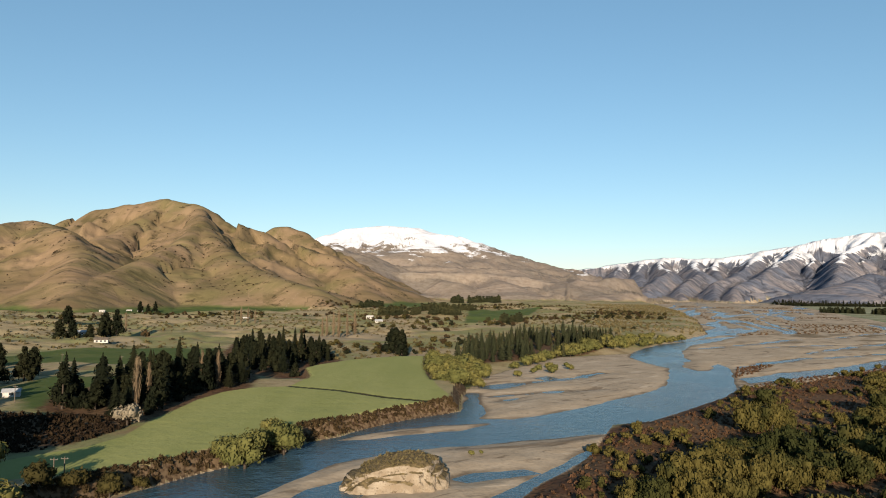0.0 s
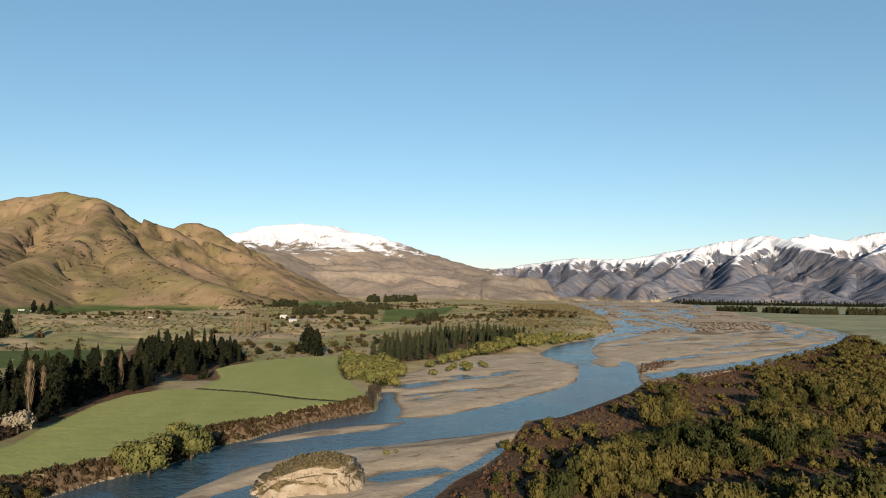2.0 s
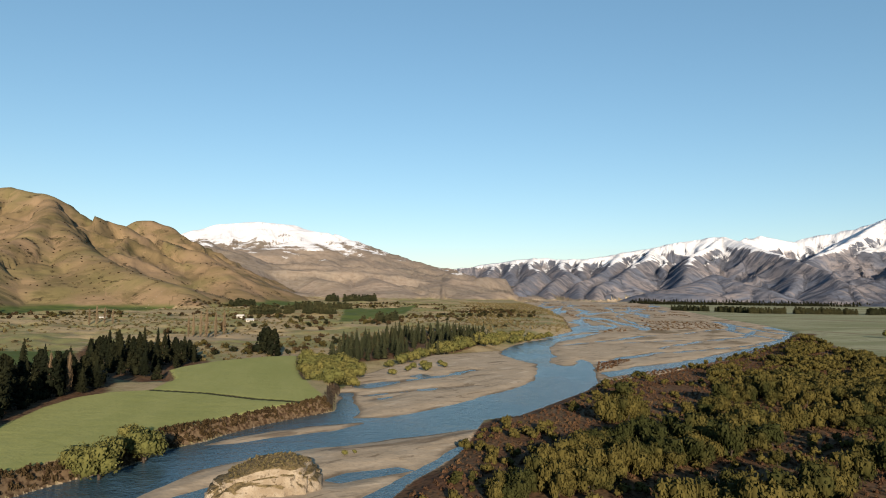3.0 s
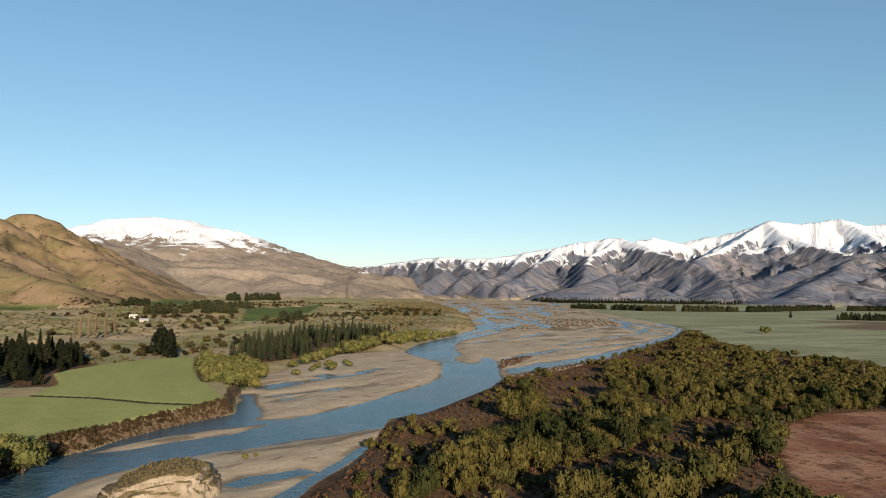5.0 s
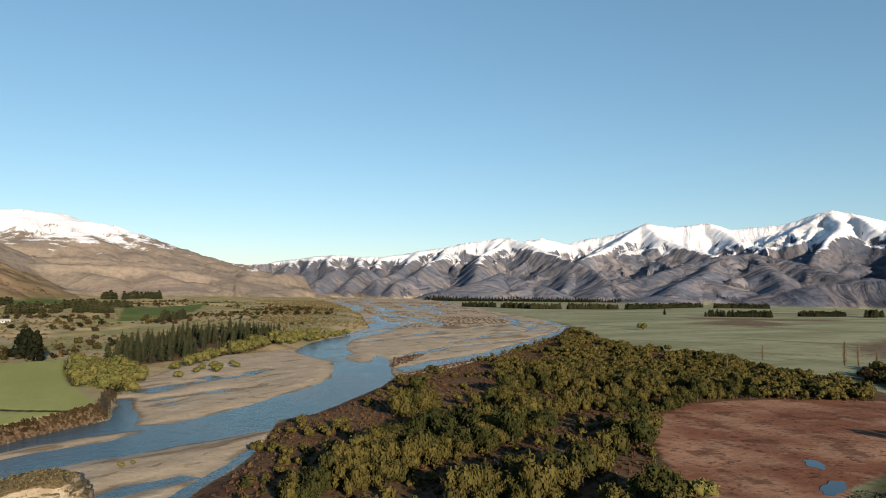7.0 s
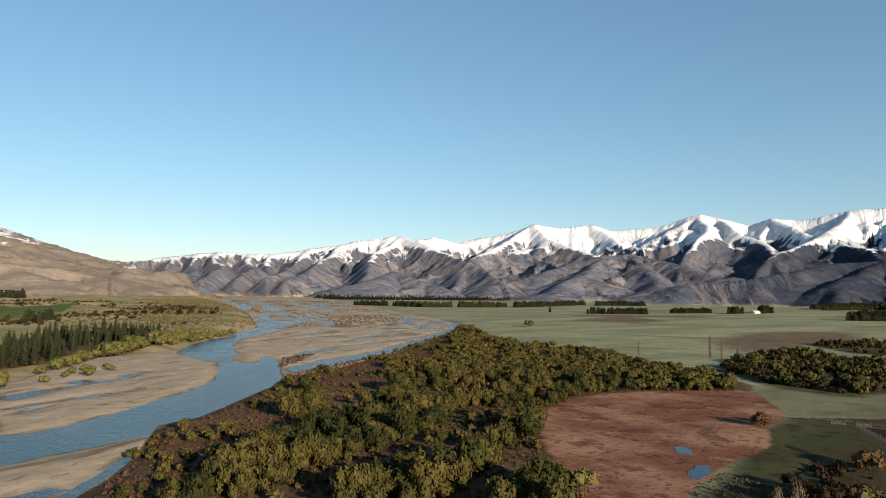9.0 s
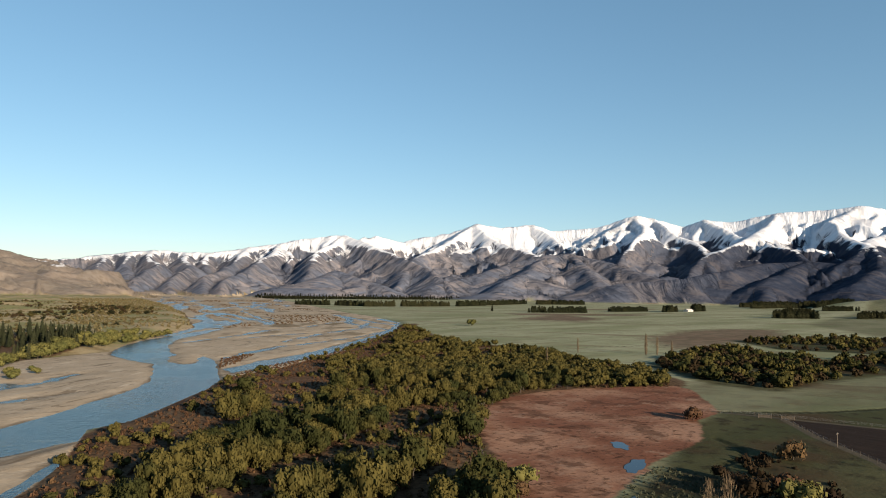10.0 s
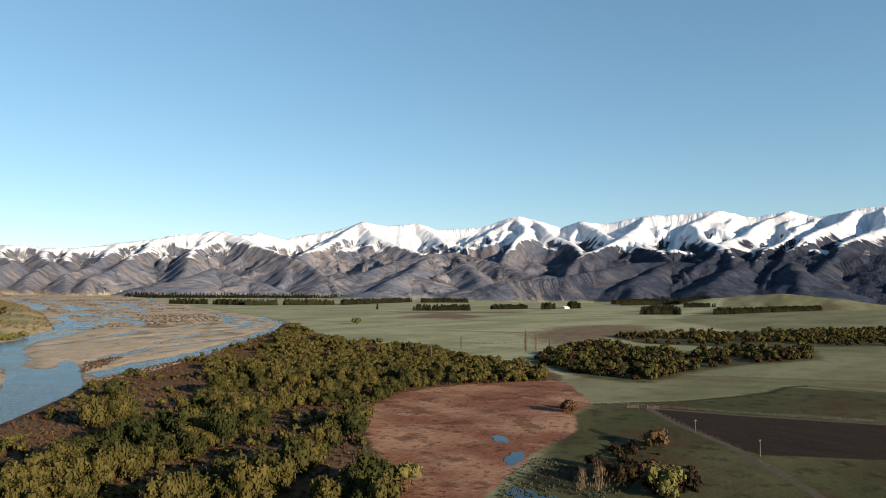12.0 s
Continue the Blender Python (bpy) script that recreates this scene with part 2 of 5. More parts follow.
RANGE_RIDGES = [
    [(10.6, 1.65, 4600), (14.8, 2.18, 4600), (16.6, 2.46, 4600), (18.1, 2.69, 4600), (20.6, 2.55, 4550), (22.3, 2.60, 4550), (25.0, 3.09, 4500), (27.3, 3.48, 4500), (30.0, 3.98, 4450), (32.4, 4.32, 4450), (34.8, 3.90, 4450), (35.8, 4.40, 4500), (38.1, 3.77, 4550)],
    [(34.8, 4.23, 4500), (37.5, 3.67, 4600), (38.4, 4.07, 4600), (41.2, 4.71, 4550), (43.9, 5.50, 4500), (46.3, 5.18, 4550), (48.7, 5.51, 4550), (50.4, 4.92, 4600), (54.5, 5.25, 4600), (56.4, 6.03, 4500), (57.2, 6.17, 4480), (58.5, 5.98, 4500), (61.1, 5.23, 4550), (62.9, 5.74, 4500), (65.0, 5.49, 4480), (67.8, 6.10, 4450), (71.3, 6.25, 4450), (73.0, 6.43, 4450), (74.7, 5.94, 4500), (75.8, 5.86, 4500), (77.7, 6.22, 4500), (79.6, 5.69, 4480), (81.8, 6.21, 4450), (84.1, 6.30, 4450), (88.3, 5.94, 4450)],
    [(88.3, 5.94, 4450), (96.4, 4.99, 4450), (110.2, 3.43, 4450)],
    [(33.0, 4.34, 4450), (34.8, 3.68, 4150), (37.1, 2.87, 3850), (38.9, 1.98, 3600), (41.2, 0.76, 3250)],
    [(33.0, 4.34, 4450), (30.9, 2.91, 4000), (30.2, 1.54, 3600), (29.0, 0.27, 3250)],
    [(27.6, 3.45, 4450), (26.5, 2.31, 4000), (24.9, 1.19, 3600), (23.5, 0.09, 3250)],
    [(43.9, 5.50, 4500), (42.1, 4.41, 4250), (40.3, 3.42, 4000), (38.9, 2.68, 3850)],
    [(43.9, 5.50, 4500), (45.3, 4.25, 4150), (47.8, 3.35, 3900), (49.0, 2.65, 3700)],
    [(48.7, 5.51, 4550), (50.2, 4.34, 4300), (51.9, 3.17, 3950)],
    [(57.2, 6.17, 4480), (54.9, 4.97, 4300), (53.0, 3.81, 4050), (51.6, 3.03, 3850)],
    [(57.2, 6.17, 4480), (57.5, 4.89, 4150), (56.4, 3.84, 3900), (55.9, 2.75, 3700)],
    [(58.5, 5.98, 4500), (60.4, 4.43, 4150), (62.0, 3.50, 3900)],
    [(62.9, 5.74, 4500), (64.5, 4.66, 4200), (66.5, 3.87, 3950), (68.5, 3.22, 3750)],
    [(67.8, 6.10, 4450), (66.7, 5.10, 4200), (65.2, 4.19, 4000), (62.9, 3.26, 3800)],
    [(73.0, 6.43, 4450), (71.1, 5.49, 4250), (72.1, 4.36, 3950), (73.3, 3.46, 3750)],
    [(77.7, 6.22, 4500), (76.2, 5.24, 4250), (75.0, 4.53, 4050), (73.3, 3.90, 3900)],
    [(79.6, 5.69, 4480), (78.1, 4.47, 4100), (76.1, 3.43, 3800)],
    [(81.8, 6.21, 4450), (80.9, 5.22, 4200), (78.8, 4.24, 3950), (77.7, 3.20, 3700)],
    [(84.1, 6.30, 4450), (83.8, 4.91, 4100), (81.7, 3.76, 3850)],
    [(25.0, 3.09, 4500), (24.1, 1.91, 4000), (22.4, 0.72, 3500)],
    [(14.8, 2.18, 4600), (14.1, 1.30, 4150), (13.3, 0.40, 3700)],
    [(20.6, 2.55, 4550), (20.5, 1.55, 4050), (19.6, 0.45, 3550)],
    [(10.6, 1.65, 4600), (10.9, 0.95, 4250), (11.4, 0.30, 3900)],
    [(22.3, 2.60, 4550), (21.8, 1.60, 4150)],
    [(16.6, 2.46, 4600), (16.2, 1.60, 4250)],
    [(18.1, 2.69, 4600), (18.1, 1.53, 4000), (16.5, 0.38, 3500)],
]
FRONT_RIDGES = [
    [(40.8, 0.29, 3150), (44.0, 1.19, 3350), (46.9, 2.24, 3600), (49.7, 2.90, 3700), (51.6, 3.07, 3750), (54.5, 2.40, 3600), (56.6, 1.66, 3400), (59.2, 0.79, 3150)],
    [(49.7, 2.90, 3700), (48.3, 1.69, 3300), (46.4, 0.61, 3050)],
    [(51.6, 3.07, 3750), (53.1, 1.76, 3350), (54.0, 0.72, 3050)],
    [(55.9, 0.61, 3000), (61.1, 1.19, 3100), (63.8, 1.73, 3200), (66.1, 2.30, 3450), (69.1, 2.49, 3600), (72.5, 2.14, 3500), (75.3, 2.48, 3600), (78.1, 2.64, 3650), (81.0, 2.45, 3600), (84.0, 2.90, 3650), (91.2, 2.77, 3650)],
    [(69.1, 2.49, 3600), (67.8, 1.67, 3250), (67.0, 0.84, 3000)],
    [(75.3, 2.48, 3600), (73.7, 1.70, 3300), (72.9, 0.81, 3000)],
    [(78.1, 2.64, 3650), (78.8, 1.50, 3200)],
    [(28.3, -0.10, 3100), (31.1, 0.79, 3200), (32.5, 1.38, 3350), (34.4, 0.70, 3200), (36.3, 0.26, 3100)],
]
KNOLL_RIDGES = [[(73.2, -0.4, 2700), (75.5, -0.15, 2750), (77.2, 0.0, 2750), (78.4, -0.1, 2720), (80.6, -0.3, 2700)]]


# ---- arithmetic on the plan ----
LATTICE = np.random.RandomState(7).rand(256, 256)


def value_noise(x, y):
    xi, yi = np.floor(x).astype(int), np.floor(y).astype(int)
    u, v = x - xi, y - yi
    u, v = u * u * u * (u * (u * 6 - 15) + 10), v * v * v * (v * (v * 6 - 15) + 10)
    a, b = LATTICE[xi & 255, yi & 255], LATTICE[(xi + 1) & 255, yi & 255]
    c, d = LATTICE[xi & 255, (yi + 1) & 255], LATTICE[(xi + 1) & 255, (yi + 1) & 255]
    return (a * (1 - u) + b * u) * (1 - v) + (c * (1 - u) + d * u) * v


def fbm(x, y, octaves=4, gain=0.5):
    """Noise about 0, between -1 and 1."""
    total, amp, norm = 0.0, 1.0, 0.0
    for k in range(octaves):
        total = total + amp * (value_noise(x + 31.7 * k, y - 17.3 * k) * 2 - 1)
        norm, amp = norm + amp, amp * gain
        x, y = 1.9 * x + 0.6 * y, 1.9 * y - 0.6 * x
    return total / norm


def ridged(x, y, octaves=4):
    """Sharp crests at 1, hollows towards 0."""
    total, amp, norm = 0.0, 1.0, 0.0
    for k in range(octaves):
        total = total + amp * (1 - np.abs(value_noise(x + 13.1 * k, y + 7.9 * k) * 2 - 1) * 1.5)
        norm, amp = norm + amp, amp * 0.5
        x, y = 2.0 * x + 0.3 * y, 2.0 * y - 0.3 * x
    return np.clip(total / norm, 0, 1)


def smooth(v, lo, hi):
    t = np.clip((v - lo) / (hi - lo), 0, 1)
    return t * t * (3 - 2 * t)


def line_distance(x, y, pts, closed=False):
    best = np.full(x.shape, 1e9)
    pairs = list(zip(pts, pts[1:] + pts[:1])) if closed else list(zip(pts, pts[1:]))
    for (ax, ay), (bx, by) in pairs:
        dx, dy = bx - ax, by - ay
        t = np.clip(((x - ax) * dx + (y - ay) * dy) / (dx * dx + dy * dy + 1e-9), 0, 1)
        best = np.minimum(best, (x - ax - t * dx) ** 2 + (y - ay - t * dy) ** 2)
    return np.sqrt(best)


def inside(x, y, pts):
    odd = np.zeros(x.shape, bool)
    for (ax, ay), (bx, by) in zip(pts, pts[1:] + pts[:1]):
        if ay != by:
            odd ^= ((ay > y) != (by > y)) & (x < (bx - ax) * (y - ay) / (by - ay) + ax)
    return odd


def depth_in(x, y, pts, reach=60.0):
    """Metres inside the outline (outside: minus), as far as reach."""
    px, py = np.array(pts).T
    near = (x > px.min() - reach) & (x < px.max() + reach) & (y > py.min() - reach) & (y < py.max() + reach)
    out = np.full(x.shape, -reach)
    if near.any():
        d = line_distance(x[near], y[near], pts, True)
        out[near] = np.clip(np.where(inside(x[near], y[near], pts), d, -d), -reach, reach)
    return out


def massif(x, y, ridges, slope, soft, ribs, warp, rough, seed):
    """Mountains: crests and spurs with ribbed sides falling from them. Returns the height, and for each place how far along and beside its crest it lies."""
    out, run, fall = np.full(x.shape, -50.0), np.zeros(x.shape), np.zeros(x.shape)
    ends = np.array([p for o in ridges for p in o])
    head, r = np.degrees(np.arctan2(x, y)), np.hypot(x, y)
    on = (head > ends[:, 0].min() - 14) & (head < ends[:, 0].max() + 14) & (r > ends[:, 2].min() - 650)
    if not on.any():
        return out, run, fall
    x, y = x[on], y[on]
    px, py = x + warp * fbm(x / 340 + seed, y / 340, 3), y + warp * fbm(x / 310 - seed, y / 310 + 9, 3)
    best, s_at, d_at, base = np.full(x.shape, -50.0), np.zeros(x.shape), np.zeros(x.shape), 0.0
    for o in ridges:
        pts = [(d * math.sin(radians(h)), d * math.cos(radians(h)), EYE + d * math.tan(radians(e))) for h, e, d in o]
        # every free end runs out down to the plain
        for at, inner in ((0, 1), (-1, -2)):
            if sum(o[at] in other for other in ridges) == 1:
                (ax, ay, az), (bx, by, _) = pts[at], pts[inner]
                far, gone = math.hypot(ax, ay), max(az, 5.0) / 0.30
                dx, dy = ax - bx, ay - by
                k = math.hypot(dx, dy)
                dx, dy = 0.5 * dx / k - ax / far, 0.5 * dy / k - ay / far
                k = gone / math.hypot(dx, dy)
                pts.insert(0 if at == 0 else len(pts), (ax + dx * k, ay + dy * k, -4.0))
        for (ax, ay, az), (bx, by, bz) in zip(pts, pts[1:]):
            dx, dy = bx - ax, by - ay
            length = math.hypot(dx, dy)
            t = np.clip(((px - ax) * dx + (py - ay) * dy) / (length * length), 0, 1)
            ex, ey = px - ax - t * dx, py - ay - t * dy
            d = np.hypot(ex, ey)
            s = base + t * length + 0.35 * (ex * dx + ey * dy) / length
            base += length
            near = az + t * (bz - az) - 0.3 * slope * d > best
            if not near.any():
                continue
            d, s, t = d[near], s[near], t[near]
            rib = (value_noise(s / 150 + seed, d / 900) - 0.5) * 1.1 + (np.abs(value_noise(s / 62 - seed, d / 400 + 5) * 2 - 1) - 0.5) * 0.75 + (value_noise(s / 30 + 2 * seed, d / 200 + 3) - 0.5) * 0.22
            h = az + t * (bz - az) - slope * (np.sqrt(d * d + soft * soft) - soft) / (1 + d / 3200) * (1 + ribs * rib)
            won = h > best[near]
            at = np.flatnonzero(near)[won]
            best[at], s_at[at], d_at[at] = h[won], s[won], d[won]
    cut = 1 - ridged(px / 105 + seed, py / 105, 5)
    best = best - 46 * rough * cut * smooth(best, 20, 170) * smooth(d_at, 5, 130) + 5 * rough * fbm(x / 40, y / 40, 3) * smooth(best, 20, 120)
    out[on], run[on], fall[on] = best, s_at, d_at
    return out, run, fall


def lay_of_land(x, y):
    """Height of the ground and what it is made of, at arrays of places."""
    r = np.hypot(x, y)
    n1, n2 = fbm(x / 60, y / 60, 4), fbm(x / 13, y / 13, 3)
    bed_outline = LEFT_SHORE + RIGHT_SHORE
    bed = depth_in(x, y, bed_outline, 400.0)
    to_left, to_right = line_distance(x, y, LEFT_SHORE), line_distance(x, y, RIGHT_SHORE)
    left = smooth(to_right - to_left, -1, 1)
    # water
    wet = depth_in(x, y, MAIN_LEFT + MAIN_RIGHT)
    for o in (SIDE, STRIP, MOAT, BRANCH, *POOLS):
        wet = np.maximum(wet, depth_in(x, y, o))
    for o in (MIDBAR, ISLET):
        wet = np.minimum(wet, -depth_in(x, y, o))
    for o in CREEKS:
        wet = np.maximum(wet, 2.0 - line_distance(x + 9 * n1, y + 14 * n1, o) + 2.6 * n2 + 3.0 * n1)
    near_shape = 1 - smooth(r, 430, 620)
    c, s = math.cos(radians(23)), math.sin(radians(23))
    along, across = x * s + y * c, x * c - y * s
    braid = 0.080 - np.abs(fbm(across / 70 + 0.5 * fbm(along / 260, across / 200, 2), along / 620, 3)) * 1.05
    braid = np.clip((braid - 0.045 * (1 - smooth(r, 480, 900))) * 55 + 1.5 * n2, -20, 20)
    wet = np.where(bed > 0, np.maximum(wet, braid * (1 - near_shape) - 30 * near_shape), wet)
    wet = np.where(bed > -3, wet, -30)
    wet = wet + 1.3 * n2 * np.clip(r / 200, 0.6, 2)
    bars = np.clip(-wet * 0.09, -1.2, 0.75) + 0.10 * n2 * smooth(-wet, 1, 6)
    # land beside the bed
    away = np.clip(-bed, 0, None) + 1.5 * n2
    terrace = np.where(y < 340, 5.0, 2.4 + 2.0 * smooth(y, 520, 900))
    up_left = terrace * smooth(away, 0.0, np.where(y < 340, 5.0, 25.0)) + 3.5 * smooth(r, 420, 1250) + smooth(away, 40, 260) * (n1 * 4.0 + fbm(x / 27 + 4, y / 27, 3) * 2.6) * smooth(r, 480, 640)
    up_right = 1.5 * smooth(away, 0, 9) + 0.5 * smooth(away, 60, 140) + 0.5 * n1 * smooth(away, 5, 40) * (1 - smooth(away, 120, 180))
    land = left * up_left + (1 - left) * up_right
    field = depth_in(x, y, FIELD)
    land = np.where(field > -4, land + (5.0 - land) * smooth(field, -4, 2), land)
    z = np.where(bed > 0, bars, np.maximum(land, 0.25 * smooth(away, 0, 2)))
    ditch = np.full(x.shape, 30.0)
    for o in DITCHES:
        ditch = np.minimum(ditch, line_distance(x, y, o))
    z = z - 0.5 * (1 - smooth(ditch, 0.3, 1.6)) * (bed < -4)
    puddle = np.full(x.shape, -30.0)
    for o in PUDDLES:
        puddle = np.maximum(puddle, depth_in(x, y, o, 30.0))
    puddle = puddle + 1.0 * fbm(x / 4, y / 4, 2)
    road = np.full(x.shape, 30.0)
    for o in ROADS:
        road = np.minimum(road, line_distance(x, y, o))
    # hills and mountains
    kind_hill, kind_dome, kind_range, snow = np.zeros(x.shape), np.zeros(x.shape), np.zeros(x.shape), np.full(x.shape, -500.0)
    flat = z.copy()
    run, fall = np.zeros(x.shape), np.zeros(x.shape)
    head = np.degrees(np.arctan2(x, y))
    line = np.interp(head, [-10, 8, 12, 25, 33, 45, 60, 90], [288, 292, 216, 236, 262, 278, 292, 304])
    for ridges, slope, soft, ribs, warp, rough, seed, is_range, is_dome, snowy in (
            (HILL_RIDGES, 0.58, 26, 0.34, 34, 0.85, 3.3, 0, 0, 0), (DOME_RIDGES, 0.46, 50, 0.40, 50, 0.28, 8.7, 0.2, 1, 1), (KNOLL_RIDGES, 0.22, 60, 0.2, 30, 0.1, 5.5, 0, 0, 0),
            (FRONT_RIDGES, 0.50, 30, 0.5, 45, 0.6, 12.9, 1, 0, 0), (RANGE_RIDGES, 0.74, 12, 0.55, 50, 0.9, 21.3, 1, 0, 1)):
        h, along, beside = massif(x, y, ridges, slope, soft, ribs, warp, rough, seed)
        won = h > z + 0.5
        z = np.maximum(z, h)
        kind_hill = np.where(won, 0.0 if ridges is KNOLL_RIDGES else smooth(h - flat, 0, 7), kind_hill)
        kind_range, kind_dome = np.where(won, is_range, kind_range), np.where(won, is_dome, kind_dome)
        snow = np.where(won, h - line if snowy else -500.0, snow)
        run, fall = np.where(won, along, run), np.where(won, beside, fall)
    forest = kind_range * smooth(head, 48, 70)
    high = kind_hill > 0.05
    bed, wet = np.where(high, -30.0, bed), np.where(high, -30.0, wet)
    return dict(z=z, bed=bed, wet=wet, left=left, field=field, red=depth_in(x, y, RED), plough=depth_in(x, y, PLOUGH),
                heath=np.max([depth_in(x, y, o) for o in (ROUGH, PLANTATION)] + [depth_in(x, y, HEATH) + 9.0, depth_in(x, y, WILLOWS) + 6.0, depth_in(x, y, STAND_A) + 6.0, depth_in(x, y, STAND_B) + 8.0], axis=0), paddock=np.max([depth_in(x, y, PADDOCKS), depth_in(x, y, THICKET_A) + 8.0, depth_in(x, y, THICKET_B) + 6.0], axis=0), meadow=depth_in(x, y, MEADOW), brown=np.max([depth_in(x, y, o) for o in BROWNS], axis=0), forest=forest, dome=kind_dome, pale=np.max([depth_in(x, y, o) for o in PALES], axis=0), green=np.max([depth_in(x, y, o, 40.0) for o in GREENS], axis=0),
                ditch=ditch, road=road, puddle=puddle, hill=kind_hill, range=kind_range, snow=snow, run=run, fall=fall)


def ground_z(x, y):
    return float(lay_of_land(np.array([float(x)]), np.array([float(y)]))["z"][0])


def mesh_of(name, verts, faces, mats=(), attrs=None, smooth_faces=False, slots=None):
    """A mesh from arrays: faces all with the same number of corners."""
    me = bpy.data.meshes.new(name)
    verts, faces = np.asarray(verts, np.float32), np.asarray(faces, np.int32)
    k = faces.shape[1]
    me.vertices.add(len(verts)), me.loops.add(faces.size), me.polygons.add(len(faces))
    me.vertices.foreach_set("co", verts.ravel())
    me.loops.foreach_set("vertex_index", faces.ravel())
    me.polygons.foreach_set("loop_start", np.arange(0, faces.size, k, dtype=np.int32))
    if smooth_faces:
        me.polygons.foreach_set("use_smooth", np.ones(len(faces), bool))
    for m in mats:
        me.materials.append(m)
    if slots is not None:
        me.polygons.foreach_set("material_index", np.asarray(slots, np.int32))
    for key, v in (attrs or {}).items():
        me.attributes.new(key, "FLOAT", "POINT").data.foreach_set("value", np.asarray(v, np.float32))
    me.update(calc_edges=True)
    return me


# ---- materials ----
def ground_material():
    m, n, l, b = material("ground_cover", 0.95, 0.05)
    q = Graph(m)
    p = q.place()
    big, mid, fine = q.noise(p, 0.011, 5), q.noise(p, 0.06, 5), q.noise(p, 0.7, 4)
    edge = q.math("MULTIPLY", q.math("SUBTRACT", q.noise(p, 0.16, 4), 0.5), 9.0)
    sharp = q.math("MULTIPLY", q.math("SUBTRACT", q.noise(p, 0.5, 3), 0.5), 2.5)
    # dry tussock and rough pasture on the near terrace and the hills
    dry = q.mix(q.ramp(big, 0.42, 0.58), (0.275, 0.218, 0.128), (0.165, 0.162, 0.072))
    dry = q.mix(q.ramp(mid, 0.48, 0.72), dry, (0.175, 0.130, 0.070))
    dry = q.mix(q.ramp(fine, 0.50, 0.78, 0.0, 0.5), dry, (0.0341, 0.031, 0.0136))
    # the wide plain beyond the river: frosted grazing
    streak = q.noise(q.scaled(p, (0.004, 0.016, 0.01)), 1.0, 4)
    plain = q.mix(q.ramp(streak, 0.36, 0.62), (0.158, 0.168, 0.092), (0.236, 0.238, 0.150))
    plain = q.mix(q.ramp(mid, 0.5, 0.8, 0.0, 0.7), plain, (0.112, 0.086, 0.0516))
    runnel = q.noise(q.turned(p, 62, (0.0022, 0.020, 0.01)), 1.0, 7, 0.62, 0.9)
    plain = q.mix(q.ramp(runnel, 0.55, 0.66, 0.0, 0.75), plain, (0.118, 0.088, 0.056))
    plain = q.mix(q.ramp(q.math("ABSOLUTE", q.math("SUBTRACT", runnel, 0.47)), 0.007, 0.002, 0.0, 0.7), plain, (0.062, 0.058, 0.034))
    plain = q.mix(q.ramp(q.math("ADD", q.attr("brown"), q.math("MULTIPLY", edge, 7.0)), -16, 18, 0.0, 0.85), plain, q.mix(q.ramp(mid, 0.4, 0.6), (0.125, 0.078, 0.054), (0.080, 0.056, 0.037)))
    turf = q.mix(q.ramp(streak, 0.38, 0.6), (0.040, 0.0420, 0.0180), (0.064, 0.0610, 0.0300))
    turf = q.mix(q.ramp(q.noise(p, 0.03, 5, 0.6), 0.46, 0.66, 0.0, 0.75), turf, (0.045, 0.027, 0.0145))
    turf = q.mix(q.ramp(q.noise(p, 0.14, 5, 0.6), 0.5, 0.72), turf, (0.0195, 0.0165, 0.0085))
    plain = q.mix(q.ramp(q.math("ADD", q.attr("meadow"), edge), -14, 14, 0.0, 0.52), plain, turf)
    plain = q.mix(q.ramp(q.math("ADD", q.attr("paddock"), edge), -5, 5), plain, turf)
    col = q.mix(q.attr("left"), plain, dry)
    green = q.mix(q.ramp(mid, 0.35, 0.7), (0.0526, 0.0774, 0.0217), (0.0774, 0.0929, 0.031))
    col = q.mix(q.ramp(q.math("ADD", q.attr("green"), edge), -3, 4), col, green)
    # hills: ground cover in streaks that run down the slopes
    lie_of = n.new("ShaderNodeCombineXYZ")
    q.put(lie_of.inputs[0], q.attr("run")), q.put(lie_of.inputs[1], q.attr("fall"))
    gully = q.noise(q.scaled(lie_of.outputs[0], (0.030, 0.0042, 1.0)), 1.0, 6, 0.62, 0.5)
    tus = q.mix(q.ramp(big, 0.38, 0.60), (0.182, 0.128, 0.0800), (0.132, 0.098, 0.0540))
    tus = q.mix(q.ramp(q.noise(p, 0.0045, 4, 0.55), 0.48, 0.64, 0.0, 0.7), tus, (0.112, 0.100, 0.044))
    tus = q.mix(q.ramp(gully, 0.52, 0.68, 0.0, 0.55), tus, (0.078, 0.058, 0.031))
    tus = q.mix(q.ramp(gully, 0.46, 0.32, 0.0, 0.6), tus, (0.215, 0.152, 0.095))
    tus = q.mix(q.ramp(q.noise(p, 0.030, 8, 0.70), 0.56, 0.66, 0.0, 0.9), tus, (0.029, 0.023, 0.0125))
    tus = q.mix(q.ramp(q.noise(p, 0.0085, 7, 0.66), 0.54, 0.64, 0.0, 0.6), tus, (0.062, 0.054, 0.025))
    # far range: rock tones painted pale blue-grey to stand in for distance haze
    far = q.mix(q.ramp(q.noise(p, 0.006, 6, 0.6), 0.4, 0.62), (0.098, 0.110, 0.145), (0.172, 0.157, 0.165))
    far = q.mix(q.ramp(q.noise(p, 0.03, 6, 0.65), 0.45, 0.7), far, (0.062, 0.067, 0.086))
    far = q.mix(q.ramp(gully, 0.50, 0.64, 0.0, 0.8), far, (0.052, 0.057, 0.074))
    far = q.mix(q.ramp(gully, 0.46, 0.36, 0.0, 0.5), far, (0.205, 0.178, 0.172))
